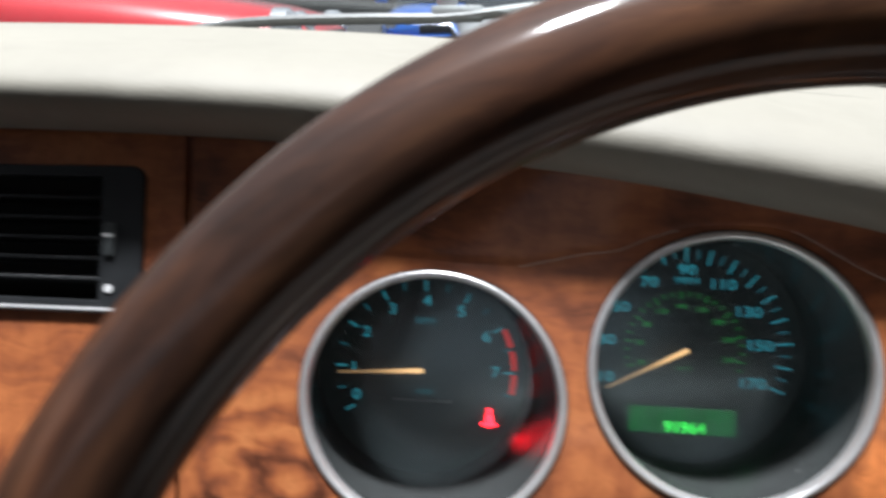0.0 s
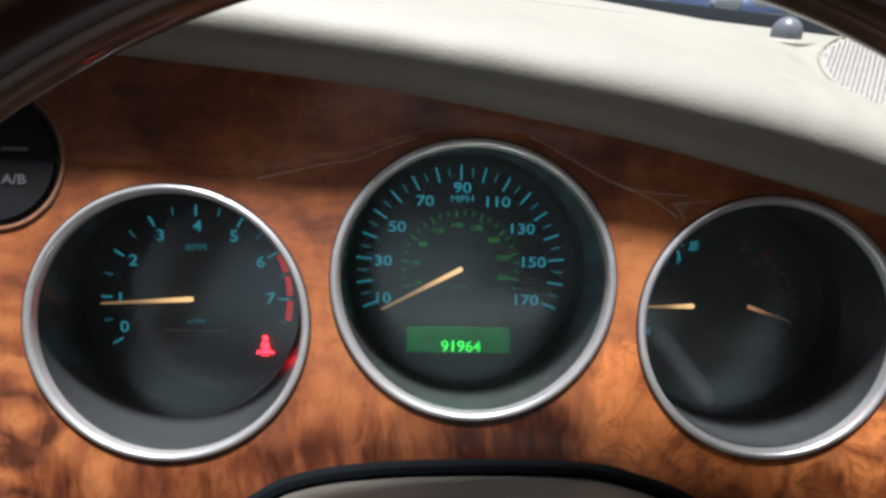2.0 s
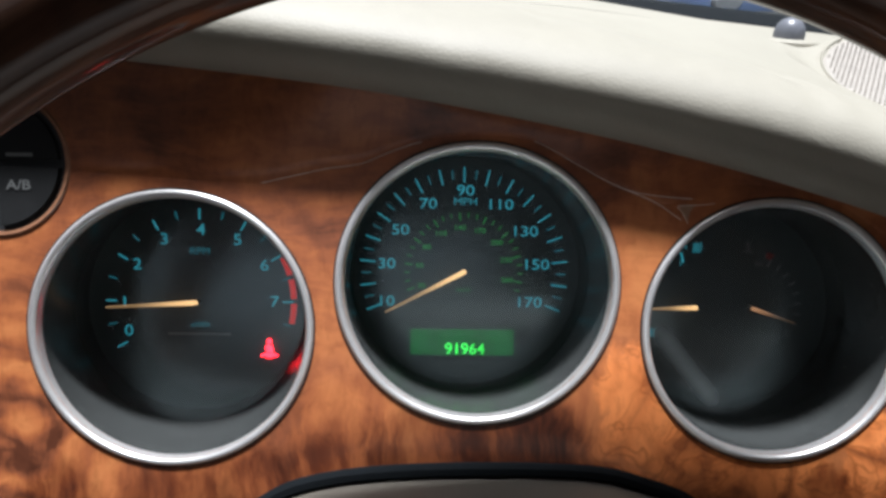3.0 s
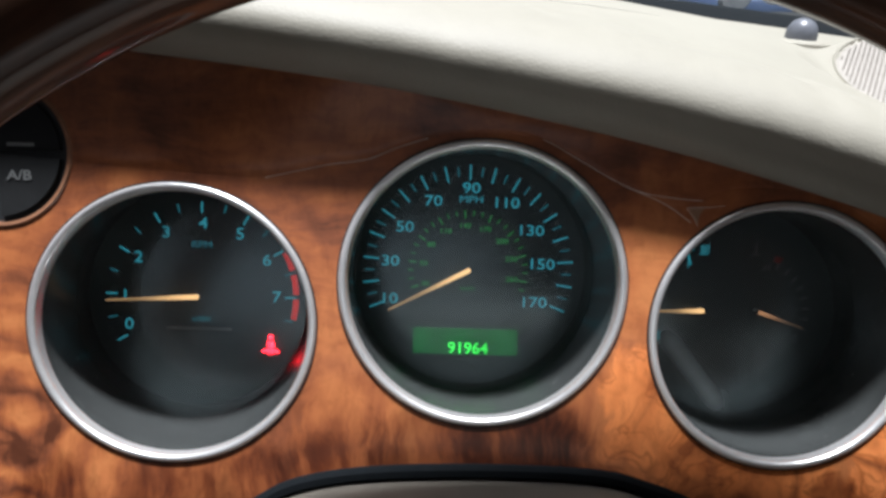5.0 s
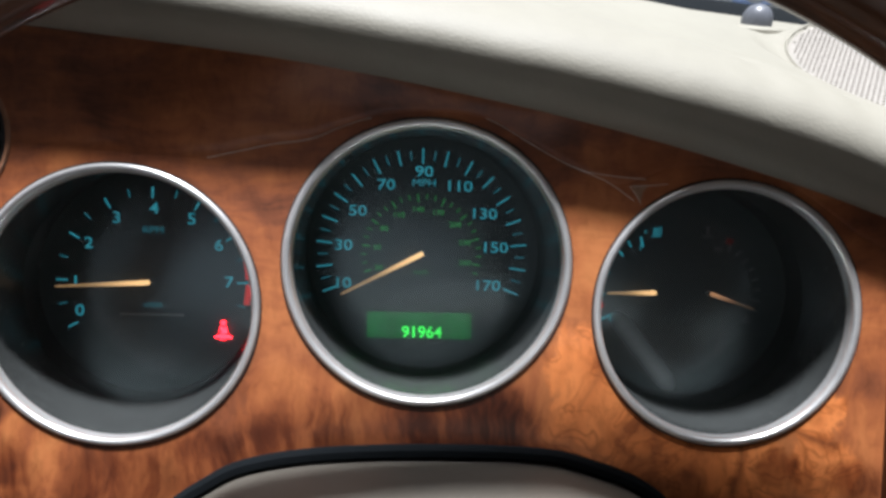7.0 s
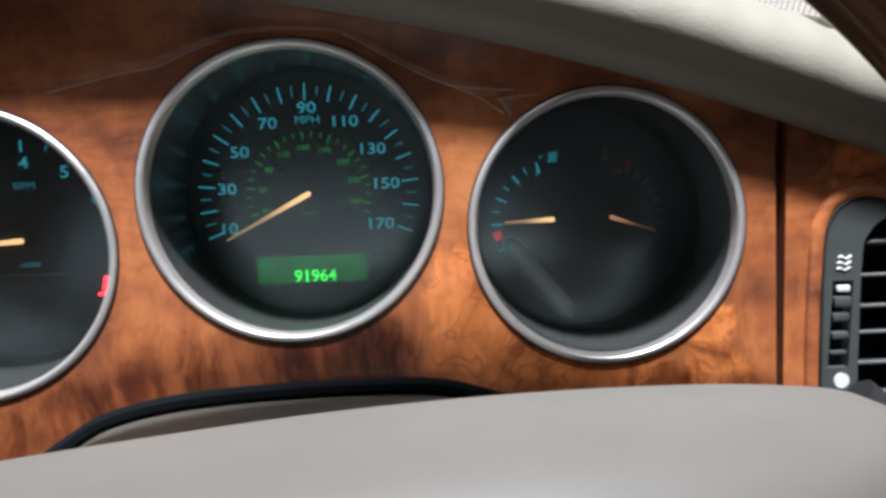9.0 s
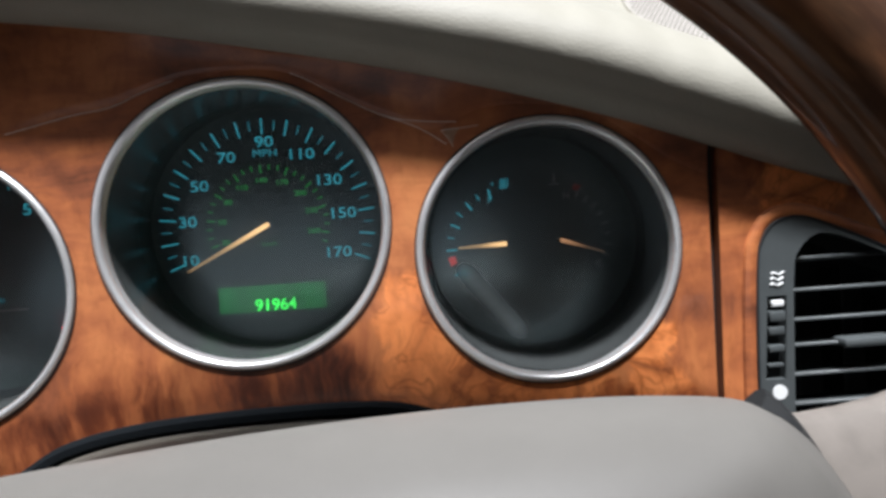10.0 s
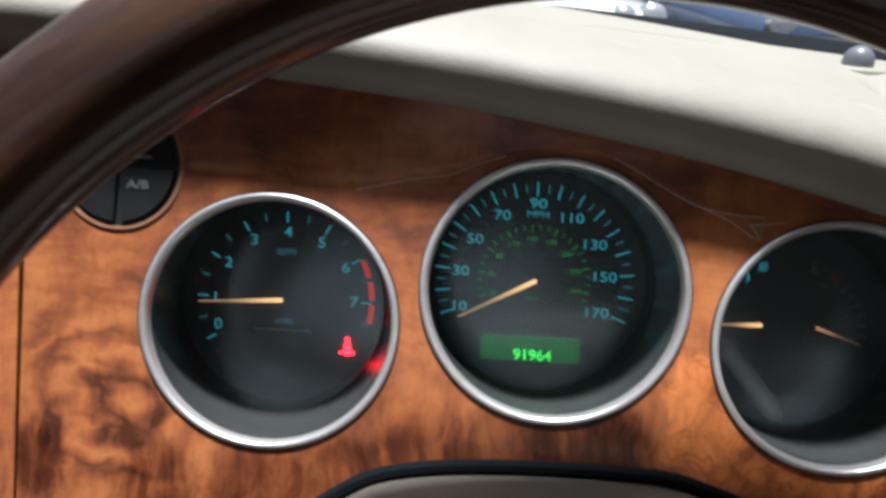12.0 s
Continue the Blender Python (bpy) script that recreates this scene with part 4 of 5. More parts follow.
# ======================================================================
# Air vents
# ======================================================================
def build_outer_vent():
    t = thing("air_vent", (0.23, 0, -0.06), "charcoal plastic air vent with slats and a thumb slider", "air vent")
    outer = vent_outline(-0.0006)
    inner = [(0.1890, -0.100), (0.1900, -0.060), (0.1912, -0.028), (0.1935, -0.0205), (0.1985, -0.0160), (0.2050, -0.0155), (0.2150, -0.0190), (0.2300, -0.0260), (0.2500, -0.0355), (0.2700, -0.047), (0.277, -0.060), (0.279, -0.100)]
    inner = smooth_table(inner, 4)[::-1]
    slot = [(0.1795, -0.0655), (0.1812, -0.0362), (0.1882, -0.0362), (0.1866, -0.0655)]
    part("surround", slab(outer, PY - 0.0012, PY + 0.006, [inner, slot]), M_VENT, t, "satin charcoal frame", smooth=False)
    part("lip", tube([(x, PY - 0.0010, z) for x, z in vent_outline(-0.0002)], 0.0006, 6), M_RUBBER, t)
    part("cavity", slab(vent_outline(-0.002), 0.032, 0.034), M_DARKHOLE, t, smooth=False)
    part("moulding", tube([(x, PY - 0.0002, z) for x, z in vent_outline(0.0026)], 0.0024, 10, None, 0.7), M_WOOD_SIDE, t, "rounded veneer edge")
    part("slider_bed", slab([(0.1790, -0.0665), (0.1806, -0.0352), (0.1888, -0.0352), (0.1872, -0.0665)], PY + 0.003, PY + 0.005), M_DARKHOLE, t, smooth=False)
    # slats lean a little, lit along the front edge
    for z in (-0.0238, -0.0350, -0.0455, -0.0545, -0.0650, -0.0755, -0.086):
        x1 = 0.278
        for xa, za in ((0.205, -0.0155), (0.230, -0.026), (0.250, -0.0355), (0.270, -0.047)):
            if za < z:
                x1 = min(x1, xa - 0.004)
        bm = box(bmesh.new(), 0.1905, x1, 0.0, 0.016, -0.0007, 0.0007, 0.0004, 1)
        bm.transform(Matrix.Translation((0, PY + 0.001, z)) @ pose(0, 0, 0, -8, 0, 0))
        part("slat", bm, M_VENT, t)
    for x in (0.204, 0.222, 0.240, 0.258):
        part("vane", box(bmesh.new(), x - 0.0005, x + 0.0005, 0.016, 0.030, -0.095, -0.022 - (x - 0.204) * 0.45), M_BLACK, t, smooth=False)
    bm = box(bmesh.new(), 0.2075, 0.2270, PY - 0.0030, PY + 0.006, -0.0562, -0.0528, 0.0012)
    part("tab", bm, M_VENT, t, "moulded finger tab")
    # slider: ribbed, with a white mark
    for z0, z1, d in ((-0.0452, -0.0415, 0.0), (-0.0500, -0.0470, 0.0006), (-0.0560, -0.0535, 0.0004), (-0.0615, -0.0600, 0.001)):
        xo = (z0 + 0.05) * 0.05
        part("rib", box(bmesh.new(), 0.1815 + xo, 0.1872 + xo, PY - 0.0016 + d, PY + 0.003, z0, z1, 0.0005), M_VENT, t)
    part("mark", box(bmesh.new(), 0.1828, 0.1872, PY - 0.0012, PY + 0.003, -0.0400, -0.0378, 0.0004), M_WHITE, t, "white slider mark")
    bm = bmesh.new()
    for k in range(3):
        pts = [(0.1826 + i * 0.0009 + (k - 1) * 0.0002, PY - 0.0014, -0.0322 + k * 0.0019 + 0.0005 * math.sin(i * 1.6)) for i in range(6)]
        piece = tube(pts, 0.00038, 5)
        tmp = bpy.data.meshes.new("tmp")
        piece.to_mesh(tmp)
        bm.from_mesh(tmp)
        bpy.data.meshes.remove(tmp)
        piece.free()
    part("heat_symbol", bm, M_WHITE, t, "white wavy lines")
    part("dot", disc(0.1842, -0.0700, 0.0026, PY - 0.0015, PY - 0.0010, 24), M_WHITE, t, "white round mark")
    return t


def build_centre_vent():
    t = thing("centre_air_vent", (-0.30, 0, 0.04), "black rectangular air vent with slats and a bright lower lip", "air vent")
    inner = [(x, z) for x, z in ((-0.380, 0.0155), (-0.380, 0.0640), (-0.2330, 0.0640), (-0.2330, 0.0155))]
    part("surround", slab(left_vent_outline(-0.0004), PY - 0.0015, PY + 0.006, [inner]), M_BLACK, t, smooth=False)
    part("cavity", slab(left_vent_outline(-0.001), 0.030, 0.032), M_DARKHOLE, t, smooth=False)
    for z in (0.024, 0.032, 0.040, 0.048, 0.056):
        bm = box(bmesh.new(), -0.380, -0.233, 0.0, 0.014, -0.0007, 0.0007, 0.0003, 1)
        bm.transform(Matrix.Translation((0, PY + 0.001, z)) @ pose(0, 0, 0, -8, 0, 0))
        part("slat", bm, M_BLACK, t)
    part("lip", tube([(-0.384, PY - 0.0014, 0.0118), (-0.30, PY - 0.0016, 0.0118), (-0.218, PY - 0.0014, 0.0120)], 0.0011, 8), M_CHROME, t, "thin bright lower trim")
    part("slider", box(bmesh.new(), -0.2315, -0.2265, PY - 0.003, PY, 0.033, 0.046, 0.001), M_VENT, t)
    part("mark", box(bmesh.new(), -0.2312, -0.2268, PY - 0.0034, PY - 0.003, 0.0405, 0.0418, 0.0001), M_WHITE, t, "pale slider mark")
    part("mark", disc(-0.2288, 0.0205, 0.0016, PY - 0.0022, PY - 0.0016, 20), M_WHITE, t, "pale round mark")
    return t


# ======================================================================
# Dash top
# ======================================================================
BACK_Y = 0.22
BACK = [(-0.62, 0.204), (-0.473, 0.200), (-0.292, 0.1935), (-0.149, 0.1845), (0.006, 0.1715), (0.132, 0.1593), (0.268, 0.1450), (0.36, 0.134)]
BACK_FIT = np.polyfit([p[0] for p in BACK], [p[1] for p in BACK], 2)
BACK = [(float(x), float(np.polyval(BACK_FIT, x))) for x in np.linspace(-0.62, 0.36, 50)]
ROLL = [(-0.0035, 0.0040), (-0.0040, 0.0000), (-0.0085, -0.0012), (-0.0142, -0.0004), (-0.0195, 0.0020), (-0.0228, 0.0060), (-0.0240, 0.0115), (-0.0215, 0.0175), (-0.0160, 0.0240), (-0.0070, 0.0310), (0.0050, 0.0375), (0.020, 0.0440)]


GRILLE_R = 0.060
GRILLE_N = Vector((-0.04, -0.570, 0.820)).normalized()
GRILLE_U = (Vector((1, 0, 0)) - GRILLE_N * GRILLE_N.x).normalized()
GRILLE_V = GRILLE_N.cross(GRILLE_U)
GRILLE_C = Vector((0.1675, 0.0840, 0.0992)) + GRILLE_U * (GRILLE_R * 0.91) - GRILLE_V * (GRILLE_R * 0.42)


JUT = [(-0.40, 1.36), (-0.25, 1.30), (-0.20, 1.24), (-0.13, 1.16), (-0.05, 1.08), (0.00, 1.02), (0.06, 0.90), (0.11, 0.80), (0.16, 0.72), (0.34, 0.68)]   # how far the roll stands out


def dash_top_z(x, y):
    """Height of the pad: a shallow crown from the rolled edge to the screen, flattened round the grille."""
    z0, z1 = top_at(x) + 0.044, lerp_table(BACK, x)
    f = (y - 0.020) / (BACK_Y - 0.020)
    z = z0 + (z1 - z0) * f + 0.008 * math.sin(math.pi * max(0, min(1, f)))
    d = Vector((x, y, 0)) - GRILLE_C
    flat = GRILLE_C.z - (GRILLE_N.x * d.x + GRILLE_N.y * d.y) / GRILLE_N.z
    p = Vector((x, y, flat)) - GRILLE_C
    far = p.length / GRILLE_R
    if far < 0.99:
        return flat - 0.004
    k = max(0.0, min(1.0, (1.30 - far) / 0.28)) * max(0.0, min(1.0, (y - 0.02) / 0.03))
    k = k * k * (3 - 2 * k)
    return z + (flat - z) * k


def build_dash_top():
    t = thing("dash_top", (0, 0.1, 0.10), "cream leather dashboard top with a soft rolled front edge", "dashboard")
    bm = bmesh.new()
    roll = smooth_table(ROLL, 4)
    rows = []
    for x in list(np.linspace(-1.06, 0.10, 110)) + list(np.linspace(0.1025, 0.34, 120)):
        x = float(x)
        wob = 0.0004 * math.sin(x * 160) + 0.0003 * math.sin(x * 371 + 1)
        jut = lerp_table(JUT, x)
        steep = 0.0060 * max(0.0, min(1.0, (1.06 - jut) / 0.26))   # a blunter front towards the door
        row = [Vector((x, (y * jut if y < 0 else y) - steep * max(0.0, math.sin(math.pi * (z - 0.006) / 0.038)), top_at(x) + z + wob * max(0, z) / 0.03)) for y, z in roll]
        for k in range(1, 61):
            y = 0.020 + (BACK_Y - 0.020) * k / 60
            row.append(Vector((x, y, dash_top_z(x, y))))
        row.append(Vector((x, BACK_Y + 0.004, dash_top_z(x, BACK_Y) - 0.006)))
        rows.append(row)
    loft(bm, rows, closed=False)
    part("pad", bm, M_CREAM, t)
    # shallow moulded line of the screen vent: thin rod toned in place of its shade
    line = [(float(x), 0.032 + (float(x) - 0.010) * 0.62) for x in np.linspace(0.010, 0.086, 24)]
    part("seam", tube([(x, y, dash_top_z(x, y)) for x, y in line], 0.0003, 6, [0.3 + 0.7 * math.sin(math.pi * i / 23) for i in range(24)]), plain("seam_shade_tone", (0.335, 0.325, 0.29), 0.8, 0, 0.1), t, "fine moulded line")
    return t


def build_sensor():
    x, y = 0.168, 0.119
    z = dash_top_z(x, y) + 0.0012
    t = thing("sun_sensor", (x, y, z), "small smoked grey dome sensor on the dash top", "sensor")
    up = pose(x, y, z, 20, 0, 0) @ pose(0, 0, 0, 0, 3, 0)
    bm = bmesh.new()
    loft(bm, [[Vector((r * math.cos(a), r * math.sin(a), h)) for a in np.linspace(0, 2 * math.pi, 33)[:-1]] for r, h in ((0.0150, -0.0022), (0.0148, -0.0006), (0.0138, 0.0002), (0.0090, 0.0006), (0.0072, 0.0007))], cap_b=True)
    bm.transform(up)
    part("collar", bm, M_CREAM, t, "cream moulded collar")
    bm = bmesh.new()
    loft(bm, [[Vector((r * math.cos(a), r * math.sin(a), h)) for a in np.linspace(0, 2 * math.pi, 33)[:-1]] for r, h in ((0.0076, 0.0004), (0.0076, 0.0034), (0.0072, 0.0056), (0.0063, 0.0076), (0.0048, 0.0094), (0.0026, 0.0106), (0.0006, 0.0110))], cap_b=True)
    bm.transform(up)
    part("dome", bm, M_SENSOR, t)


def build_speaker():
    """A perforated disc let into the sloping corner of the dash top."""
    R, nrm, u, v, c = GRILLE_R, GRILLE_N, GRILLE_U, GRILLE_V, GRILLE_C
    t = thing("speaker_grille", tuple(c), "cream perforated round loudspeaker grille in the dash top", "speaker grille")

    def at(r, a, h):
        return c + u * (r * math.cos(a)) + v * (r * math.sin(a)) + nrm * h

    turn = [float(q) for q in np.linspace(0, 2 * math.pi, 73)[:-1]]
    bm = bmesh.new()
    loft(bm, [[at(r, a, h) for a in turn] for r, h in ((R + 0.0016, -0.004), (R + 0.0014, 0.0002), (R + 0.0009, 0.0008), (R + 0.0004, 0.0006), (R, -0.0014))])
    part("frame", bm, M_CREAM, t, "cream leather-grained surround")
    bm = bmesh.new()
    loft(bm, [[at(r, a, h) for a in turn] for r, h in ((R, -0.0014),) + tuple((R * q, 0.0050 * (1 - q * q) - 0.0008) for q in (0.985, 0.95, 0.9, 0.8, 0.7, 0.6, 0.5, 0.4, 0.3, 0.2, 0.1, 0.005))], cap_b=True)
    part("plate", bm, plain("cream_mesh", (0.29, 0.272, 0.248), 0.6, 0, 0.1, 200), t)
    verts, faces = [], []
    step = 0.0023
    for i in range(-28, 29):
        for j in range(-32, 33):
            px, py = (i + 0.5 * (j % 2)) * step, j * step * 0.866
            r = math.hypot(px, py)
            if r > R - 0.0022:
                continue
            out = 2 * 0.0050 / R ** 2
            nn = (nrm + (u * px + v * py) * out).normalized()
            mid = c + u * px + v * py + nrm * (0.0050 * (1 - (r / R) ** 2) - 0.0008) + nn * 0.0002
            eu = (u - nn * nn.dot(u)).normalized()
            ev = nn.cross(eu)
            k = len(verts)
            for a in range(8):
                q = a * math.pi / 4
                verts.append(mid + eu * (0.00058 * math.cos(q)) + ev * (0.00058 * math.sin(q)) - BASE[t])
            faces.append(tuple(range(k, k + 8)))
    me = bpy.data.meshes.new("perforation")
    me.from_pydata(verts, [], faces)
    me.materials.append(plain("hole_brown", (0.10, 0.085, 0.07), 0.9, 0, 0.2, 50))
    ob = new("perforation", me)
    ob.parent = t
    tagged(ob, "rows of small dark holes", kind="stuff")


# ======================================================================
# Steering wheel
# ======================================================================
WC = Vector((0.0190, -0.0976, -0.1090))
W_TILT, W_YAW, W_R, W_T = 0.062, 0.111, 0.2050, 0.01645
HC = Vector((0.002, -0.1281, -0.0891))      # horn pad
WN = Vector((math.sin(W_YAW) * math.cos(W_TILT), -math.cos(W_YAW) * math.cos(W_TILT), math.sin(W_TILT)))
WU = Vector((0, 0, 1)).cross(WN).normalized()
WV = WN.cross(WU)
HN = Vector((0, -math.cos(0.2), math.sin(0.2)))
HV = Vector((0, math.sin(0.2), math.cos(0.2)))


def on_horn(u, v, n=0.0):
    return HC + Vector((u, 0, 0)) + HV * v + HN * n


def rim_arc(a0, a1, n, thick, oval=1.0):
    bm = bmesh.new()
    rings = []
    for i in range(n + 1):
        a = radians(a0 + (a1 - a0) * i / n)
        d = WU * math.cos(a) + WV * math.sin(a)
        c = WC + d * W_R
        rings.append([c + thick * (math.cos(q) * d + oval * math.sin(q) * WN) for q in np.linspace(0, 2 * math.pi, 29)[:-1]])
    loft(bm, rings, cap_a=True, cap_b=True)
    return bm


def build_wheel():
    t = thing("driving_wheel", tuple(WC), "wheel with dark walnut upper rim, taupe leather sides, oatmeal horn pad", "steering wheel")
    part("wood_rim", rim_arc(21, 159, 90, W_T), M_WOOD_RIM, t, "glossy dark walnut arc")
    part("leather_rim", rim_arc(159.4, 380.6, 140, W_T * 0.98), M_HIDE_WORN, t, "worn taupe leather arc")
    for a in (20.9, 159.1):
        part("joint_ring", rim_arc(a - 0.35, a + 0.35, 2, W_T * 1.01), M_BLACK, t, "thin black joint")
    # spokes: broad, from horn pad to rim at both sides, and one below
    for sgn in (1, -1):
        bm = bmesh.new()
        rings = []
        for i in range(13):
            f = i / 12
            q8 = radians(6 if sgn > 0 else -12)
            far = WC + (WU * (sgn * math.cos(q8)) + WV * math.sin(q8)) * W_R + WN * 0.003
            near = on_horn(sgn * 0.100, 0.017 if sgn > 0 else -0.022, -0.020)
            mid = near.lerp(far, f)
            half = 0.029 + 0.004 * f + 0.024 * max(0.0, (f - 0.30) / 0.70) ** 2
            th = 0.003 + 0.013 * f
            rings.append([mid + HV * (half * math.copysign(abs(math.cos(q)) ** 0.65, math.cos(q))) + HN * (th * math.sin(q)) for q in np.linspace(0, 2 * math.pi, 25)[:-1]])
        loft(bm, rings, cap_a=True, cap_b=True)
        part("spoke", bm, M_HIDE_WORN, t, "worn taupe leather spoke")
    bm = box(bmesh.new(), -0.035, 0.035, -0.010, 0.010, -0.18, -0.05, 0.008)
    bm.transform(Matrix(((WU.x, -WN.x, WV.x, WC.x), (WU.y, -WN.y, WV.y, WC.y), (WU.z, -WN.z, WV.z, WC.z), (0, 0, 0, 1))))
    part("spoke", bm, M_HIDE_WORN, t)
    # horn pad: pillow with a softly domed upper edge
    edge = [(-0.118, -0.060), (-0.119, -0.010), (-0.116, 0.016), (-0.108, 0.029), (-0.090, 0.038), (-0.060, 0.0428), (-0.028, 0.0472), (0.0, 0.0502), (0.028, 0.0526), (0.058, 0.0540), (0.085, 0.0541), (0.103, 0.0532),
            (0.115, 0.0514), (0.1215, 0.0470), (0.1262, 0.0405), (0.1298, 0.0325), (0.1325, 0.018), (0.134, -0.010), (0.130, -0.060), (0.100, -0.075), (0.0, -0.082), (-0.100, -0.075)]
    ring = smooth_table(edge + [edge[0]], 5)[:-1]
    bm = bmesh.new()
    rows = []
    for s, n in ((0.93, -0.022), (0.985, -0.014), (1.0, -0.004), (0.985, 0.006), (0.94, 0.016), (0.86, 0.024), (0.72, 0.030), (0.5, 0.034), (0.25, 0.036), (0.02, 0.0365)):
        rows.append([on_horn(0.002 + (u - 0.002) * s, -0.010 + (v + 0.010) * s, n) for u, v in ring])
    loft(bm, rows, cap_a=True, cap_b=True)
    pad = part("horn_pad", bm, M_HIDE, t, "smooth oatmeal leather pillow")
    # black strip laid in for the soft shade between pad and spoke
    shade_path = [on_horn(0.002 + (p[0] - 0.002) * 1.004, -0.010 + (p[1] + 0.010) * 1.015, -0.0105) for p in ring if p[0] > 0.117 and -0.05 < p[1] < 0.0495]
    part("shade_strip", tube(shade_path, 0.0040, 8), M_RUBBER, pad, "black strip standing in for shade beside the pad")
    # stitched seams that run in from the pad's shoulders
    depth = [(0.5, 0.034), (0.72, 0.030), (0.86, 0.024), (0.94, 0.016), (0.985, 0.006), (1.0, -0.004)]
    for aim in (20.5, 17.5, 173.0, 176.0):
        eu, ev = min(ring, key=lambda p: abs((math.degrees(math.atan2(p[1] + 0.010, p[0] - 0.002)) - aim + 180) % 360 - 180))
        line = [on_horn(0.002 + (eu - 0.002) * q, -0.010 + (ev + 0.010) * q, lerp_table(depth, q) + 0.0001) for q in np.linspace(0.56, 0.93, 40)]
        part("seam", tube(line, 0.0004, 6), M_THREAD, pad, "taupe stitched seam")
    return t


def build_column():
    t = thing("steering_column_cowl", (0.002, -0.04, -0.10), "oatmeal plastic steering column cowl with a black trim arch", "steering column")
    arch = smooth_table(ARCH, 6)

    def inset(d, drop):
        out = []
        for i, p in enumerate(arch):
            a, b = Vector(arch[max(0, i - 1)]), Vector(arch[min(len(arch) - 1, i + 1)])
            n = (b - a).normalized()
            out.append((p[0] + n.y * d, p[1] - n.x * d - drop))
        return out

    o, i1 = inset(-0.0002, 0), inset(0.0046, 0)
    bm = bmesh.new()
    loft(bm, [[Vector((x, y, z)) for x, z in ring] for ring, y in ((o, PY + 0.012), (o, PY - 0.0015), (inset(0.0012, 0), PY - 0.003), (inset(0.0034, 0), PY - 0.003), (i1, PY - 0.001), (i1, PY + 0.012))], closed=False)
    part("trim_arch", bm, M_FRIT, t, "black plastic arch")
    bm = bmesh.new()
    rows = []
    for y, d, drop in ((PY + 0.010, 0.0050, 0.0), (PY - 0.02, 0.0054, 0.0), (PY - 0.05, 0.0075, 0.001), (PY - 0.080, 0.012, 0.003), (PY - 0.088, 0.020, 0.004), (PY - 0.089, 0.040, 0.005)):
        rows.append([Vector((x, y, z)) for x, z in inset(d, drop)])
    loft(bm, rows, closed=False)
    part("cowl", bm, M_COWL, t, "oatmeal plastic cover")
    part("lower_dash", box(bmesh.new(), -1.06, 0.34, PY + 0.002, PY + 0.02, -0.24, -0.118, 0.004), M_HIDE, t)
    part("shaft", tube([WC + WN * -0.02, WC + WN * -0.16], 0.022, 16), M_BLACK, t)


# ======================================================================
# Windscreen, wipers and the parked cars outside
# ======================================================================
def build_windscreen():
    t = thing("windscreen", (0, 0.25, 0.18), "raked windscreen with a black lower border", "windscreen", kind="structure")
    n = 24
    lean = Vector((0, -0.905, 0.425)) * 0.30      # upward along the glass
    bm = bmesh.new()
    rows = []
    for k in (1.0, 0.0):
        row = []
        for x in np.linspace(-1.06, 0.33, n):
            b = Vector((float(x), BACK_Y + 0.055, lerp_table(BACK, float(x)) + 0.006))
            row.append(b + lean * k)
        rows.append(row)
    loft(bm, rows, closed=False)
    g = part("glass", bm, M_SCREEN, t, "clear glass")
    if g.data.polygons[0].normal.y > 0:
        g.data.flip_normals()
    g.visible_shadow = False
    # black border along the bottom
    bm = bmesh.new()
    rows = []
    tall = [(-0.45, 0.0), (-0.15, 0.004), (0.0, 0.0105), (0.34, 0.012)]
    for dy, dz, k in ((0.0, -0.012, 0.0), (0.004, 0.000, 0.15), (0.030, 0.0095, 0.7), (0.052, 0.0160, 1.0), (0.058, 0.0160, 0.9)):
        rows.append([Vector((float(x), BACK_Y + dy, lerp_table(BACK, float(x)) + dz + k * lerp_table(tall, float(x)))) for x in np.linspace(-1.06, 0.34, 40)])
    loft(bm, rows, closed=False)
    part("border", bm, M_FRIT, t, "black lower border")
    # wiper arms lying low on the glass
    w = thing("wiper", (-0.25, 0.20, 0.19), "dark grey wiper arm with its blade at rest", "wiper")
    y = 0.300

    def down(x, z, dy=0.0):
        """Brings a place seen beyond the screen down onto the glass."""
        e = Vector((-0.068, -0.252, 0.035))
        return e + (Vector((x, y + dy, z)) - e) * 0.865

    arm = [(-0.44, 0.2150), (-0.382, 0.2235), (-0.310, 0.2330), (-0.215, 0.2350), (-0.140, 0.2350), (-0.075, 0.2420), (0.02, 0.252)]
    M_WIPER = plain("wiper_grey", (0.16, 0.17, 0.17), 0.5, 0.2, 0.1, 90)
    pts = [down(x, z) for x, z in smooth_table(arm, 5)]
    part("arm", tube(pts, 0.0042, 8, [0.5 + 0.5 * min(1, i / 8) for i in range(len(pts))]), M_WIPER, w)
    part("blade", tube([down(x, z - 0.006, 0.004) for x, z in smooth_table([(-0.33, 0.222), (-0.22, 0.224), (-0.08, 0.226), (0.06, 0.232)], 5)], 0.0022, 6), M_RUBBER, w)
    part("hinge", box(bmesh.new(), -0.141, -0.104, 0.222, 0.230, 0.2055, 0.2165, 0.002), M_WIPER, w)
    w = thing("wiper", (-0.50, 0.20, 0.19), "dark grey wiper arm with its blade at rest", "wiper")
    part("arm", tube([down(x, z, 0.004) for x, z in smooth_table([(-0.62, 0.229), (-0.52, 0.225), (-0.44, 0.219), (-0.36, 0.217)], 4)], 0.003, 8), M_WIPER, w)
    # bonnet of the own car beyond the glass
    b = thing("bonnet", (CX, 0.9, 0.70), "pale metallic bonnet of the car itself", "bonnet", ID4)
    bm = bmesh.new()
    rows = []
    for i in range(13):
        f = i / 12
        yy = 0.55 + 1.15 * f
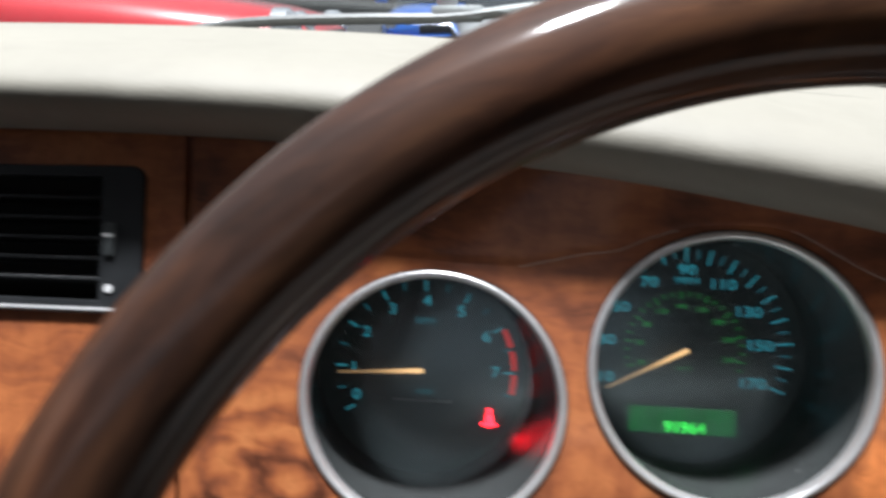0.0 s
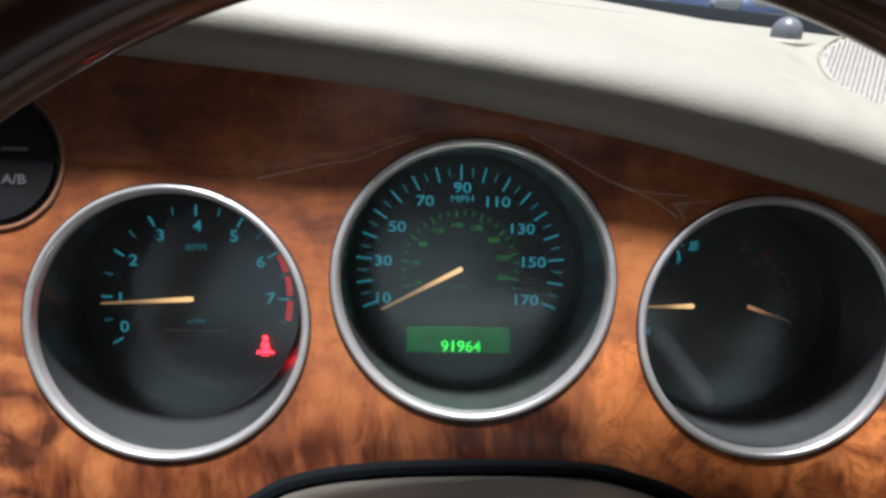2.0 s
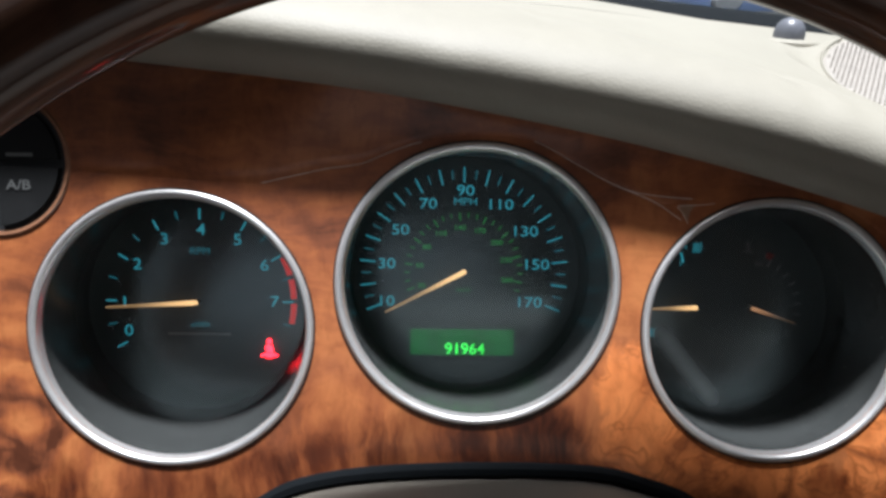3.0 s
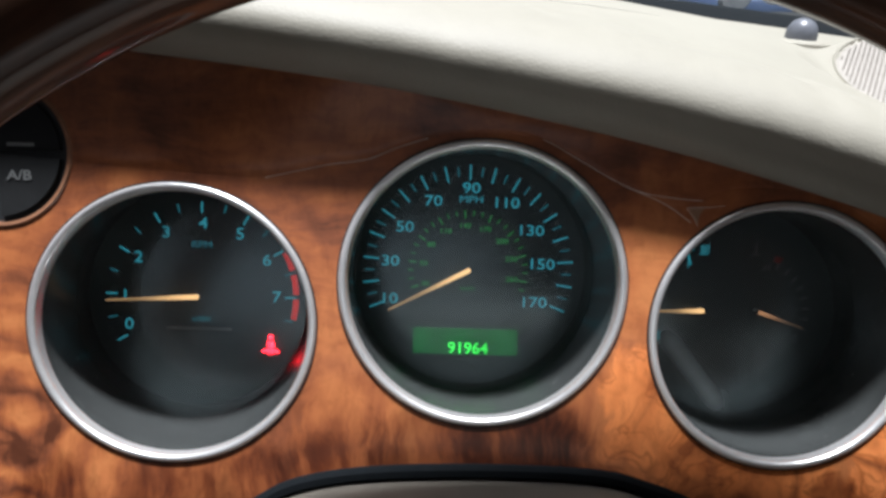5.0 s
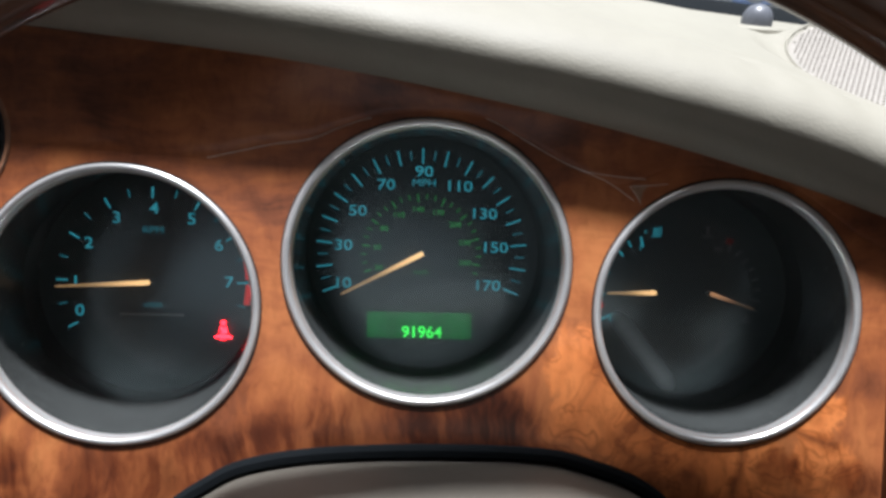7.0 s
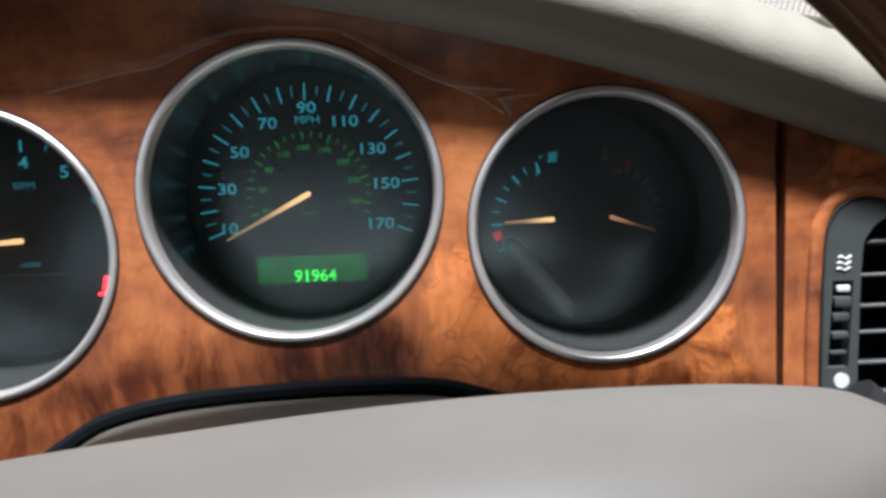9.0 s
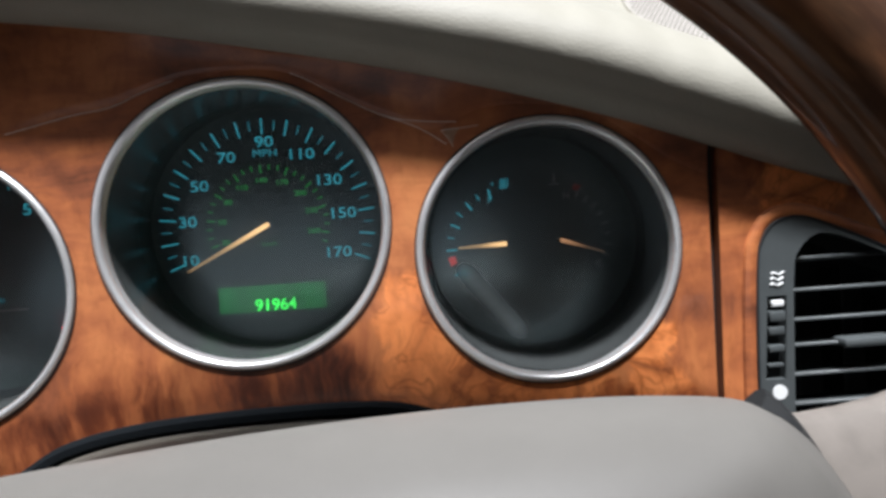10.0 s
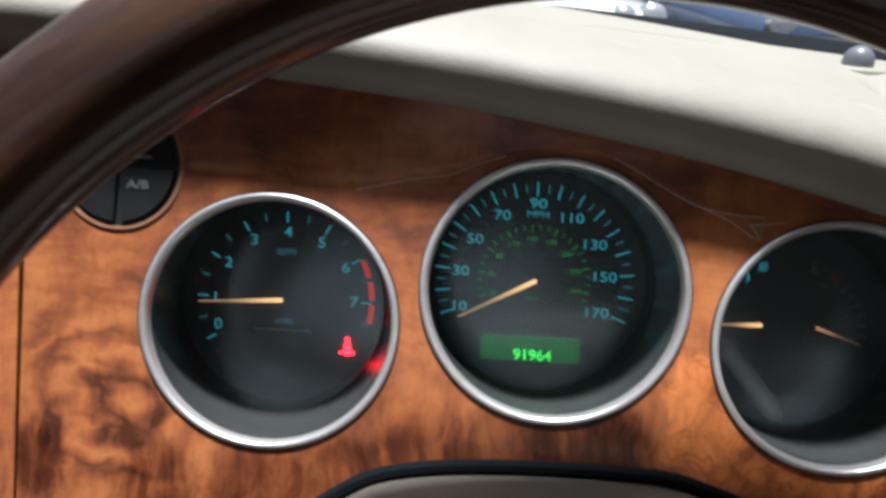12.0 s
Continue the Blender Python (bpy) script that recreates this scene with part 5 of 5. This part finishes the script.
        rows.append([Vector((CX + 0.70 * s, yy, 0.70 - 0.14 * f ** 2 - 0.10 * abs(s) ** 3)) for s in np.linspace(-1, 1, 21)])
    loft(bm, rows, closed=False)
    part("panel", bm, M_OWN_PAINT, b)


def build_car(name, label, paint, place, turn, scale=1.0):
    """A parked saloon: lofted body, glasshouse, wheels, lamps, bumper."""
    m = pose(*place, 0, 0, turn) @ Matrix.Diagonal((scale, scale, scale, 1))
    t = new(name)
    t.matrix_world = m
    BASE[t] = Vector((0, 0, 0))
    tagged(t, label, "car")
    # body cross-sections along the length, front at -y
    sections = [(-2.15, 0.58, 0.42, 0.62), (-2.08, 0.74, 0.30, 0.70), (-1.85, 0.82, 0.24, 0.76), (-1.3, 0.86, 0.22, 0.84), (-0.75, 0.87, 0.22, 0.90), (0.2, 0.88, 0.22, 0.94), (1.2, 0.87, 0.22, 0.95), (1.8, 0.84, 0.26, 0.93), (2.1, 0.76, 0.32, 0.88), (2.18, 0.66, 0.42, 0.78)]
    bm = bmesh.new()
    rows = []
    for y, w, z0, z1 in sections:
        ring = []
        for q in np.linspace(0, 2 * math.pi, 33)[:-1]:
            c, s = math.cos(q), math.sin(q)
            ring.append(Vector((w * math.copysign(abs(c) ** 0.45, c), y, (z0 + z1) / 2 + (z1 - z0) / 2 * math.copysign(abs(s) ** 0.6, s))))
        rows.append(ring)
    loft(bm, rows, cap_a=True, cap_b=True)
    part("body", bm, paint, t)
    bm = bmesh.new()
    rows = []
    for y, w, z in ((-0.85, 0.72, 0.90), (-0.15, 0.66, 1.34), (0.3, 0.64, 1.40), (0.9, 0.64, 1.38), (1.65, 0.70, 0.94)):
        rows.append([Vector((w * s, y, z - 0.05 * abs(s) ** 3)) for s in np.linspace(-1, 1, 11)])
    loft(bm, rows, closed=False)
    for sgn in (1, -1):
        vs = [bm.verts.new(r[-1 if sgn > 0 else 0]) for r in rows]
        bm.faces.new(vs)
    part("glasshouse", bm, M_CARGLASS, t, "dark windows")
    bm = bmesh.new()
    loft(bm, [[Vector((w * s, y, z - 0.05 * abs(s) ** 3 + 0.012)) for s in np.linspace(-1, 1, 11)] for y, w, z in ((-0.12, 0.67, 1.35), (0.3, 0.655, 1.405), (0.95, 0.655, 1.38))], closed=False)
    part("roof", bm, paint, t)
    part("bumper", box(bmesh.new(), -0.80, 0.80, -2.22, -2.05, 0.34, 0.50, 0.05, 3), paint, t)
    part("grille", box(bmesh.new(), -0.34, 0.34, -2.17, -2.08, 0.52, 0.62, 0.02), M_BLACK, t)
    for sgn in (1, -1):
        for k, (lx, r) in enumerate(((0.66, 0.085), (0.46, 0.072))):
            bm = bmesh.new()
            rings = []
            for rr, d in ((r * 1.12, 0.06), (r * 1.12, -0.01), (r, -0.02), (r * 0.9, -0.035), (r * 0.5, -0.055), (0.005, -0.06)):
                rings.append([Vector((sgn * lx + rr * math.cos(a), -2.09 + d + 0.10 * (lx - 0.4), 0.635 + rr * math.sin(a))) for a in np.linspace(0, 2 * math.pi, 25)[:-1]])
            loft(bm, rings, cap_b=True)
            part("headlight", bm, M_LAMPGLASS, t, "clear round headlight")
        for y in (-1.35, 1.35):
            bm = bmesh.new()
            rings = [[Vector((sgn * x, y + r * math.cos(a), 0.31 + r * math.sin(a))) for a in np.linspace(0, 2 * math.pi, 33)[:-1]] for x, r in ((0.66, 0.29), (0.68, 0.31), (0.86, 0.31), (0.885, 0.29), (0.885, 0.20))]
            loft(bm, rings)
            w = part("wheel", bm, M_RUBBER, t)
            bm = bmesh.new()
            loft(bm, [[Vector((sgn * x, y + r * math.cos(a), 0.31 + r * math.sin(a))) for a in np.linspace(0, 2 * math.pi, 33)[:-1]] for x, r in ((0.880, 0.205), (0.875, 0.17), (0.85, 0.10), (0.87, 0.03))], cap_b=True)
            part("rim", bm, M_CHROME, w)
        part("mirror", box(bmesh.new(), *sorted((sgn * 0.84, sgn * 1.02)), -0.72, -0.62, 0.90, 1.02, 0.03), paint, t)
    return t


# ======================================================================
# Assembly
# ======================================================================
build_ground()
build_shell()
build_fascia()
build_speedometer()
build_tachometer()
build_level_gauge()
build_pod()
build_outer_vent()
build_centre_vent()
build_dash_top()
build_sensor()
build_speaker()
build_column()
build_wheel()
build_windscreen()
build_car("red_car", "red saloon car parked in front", M_PAINT_RED, (-3.95, 4.1, 0), 96, 1.2)
build_car("blue_car", "bright blue saloon car parked in front", M_PAINT_BLUE, (-1.5, 12.0, 0), 6, 1.15)
build_car("navy_car", "dark blue saloon car with round clear headlights", M_PAINT_NAVY, (2.08, 6.36, 0), 8)
build_car("silver_car", "pale silver saloon car parked beside a dark blue one", M_PAINT_SILVER, (0.05, 6.47, 0), 8)
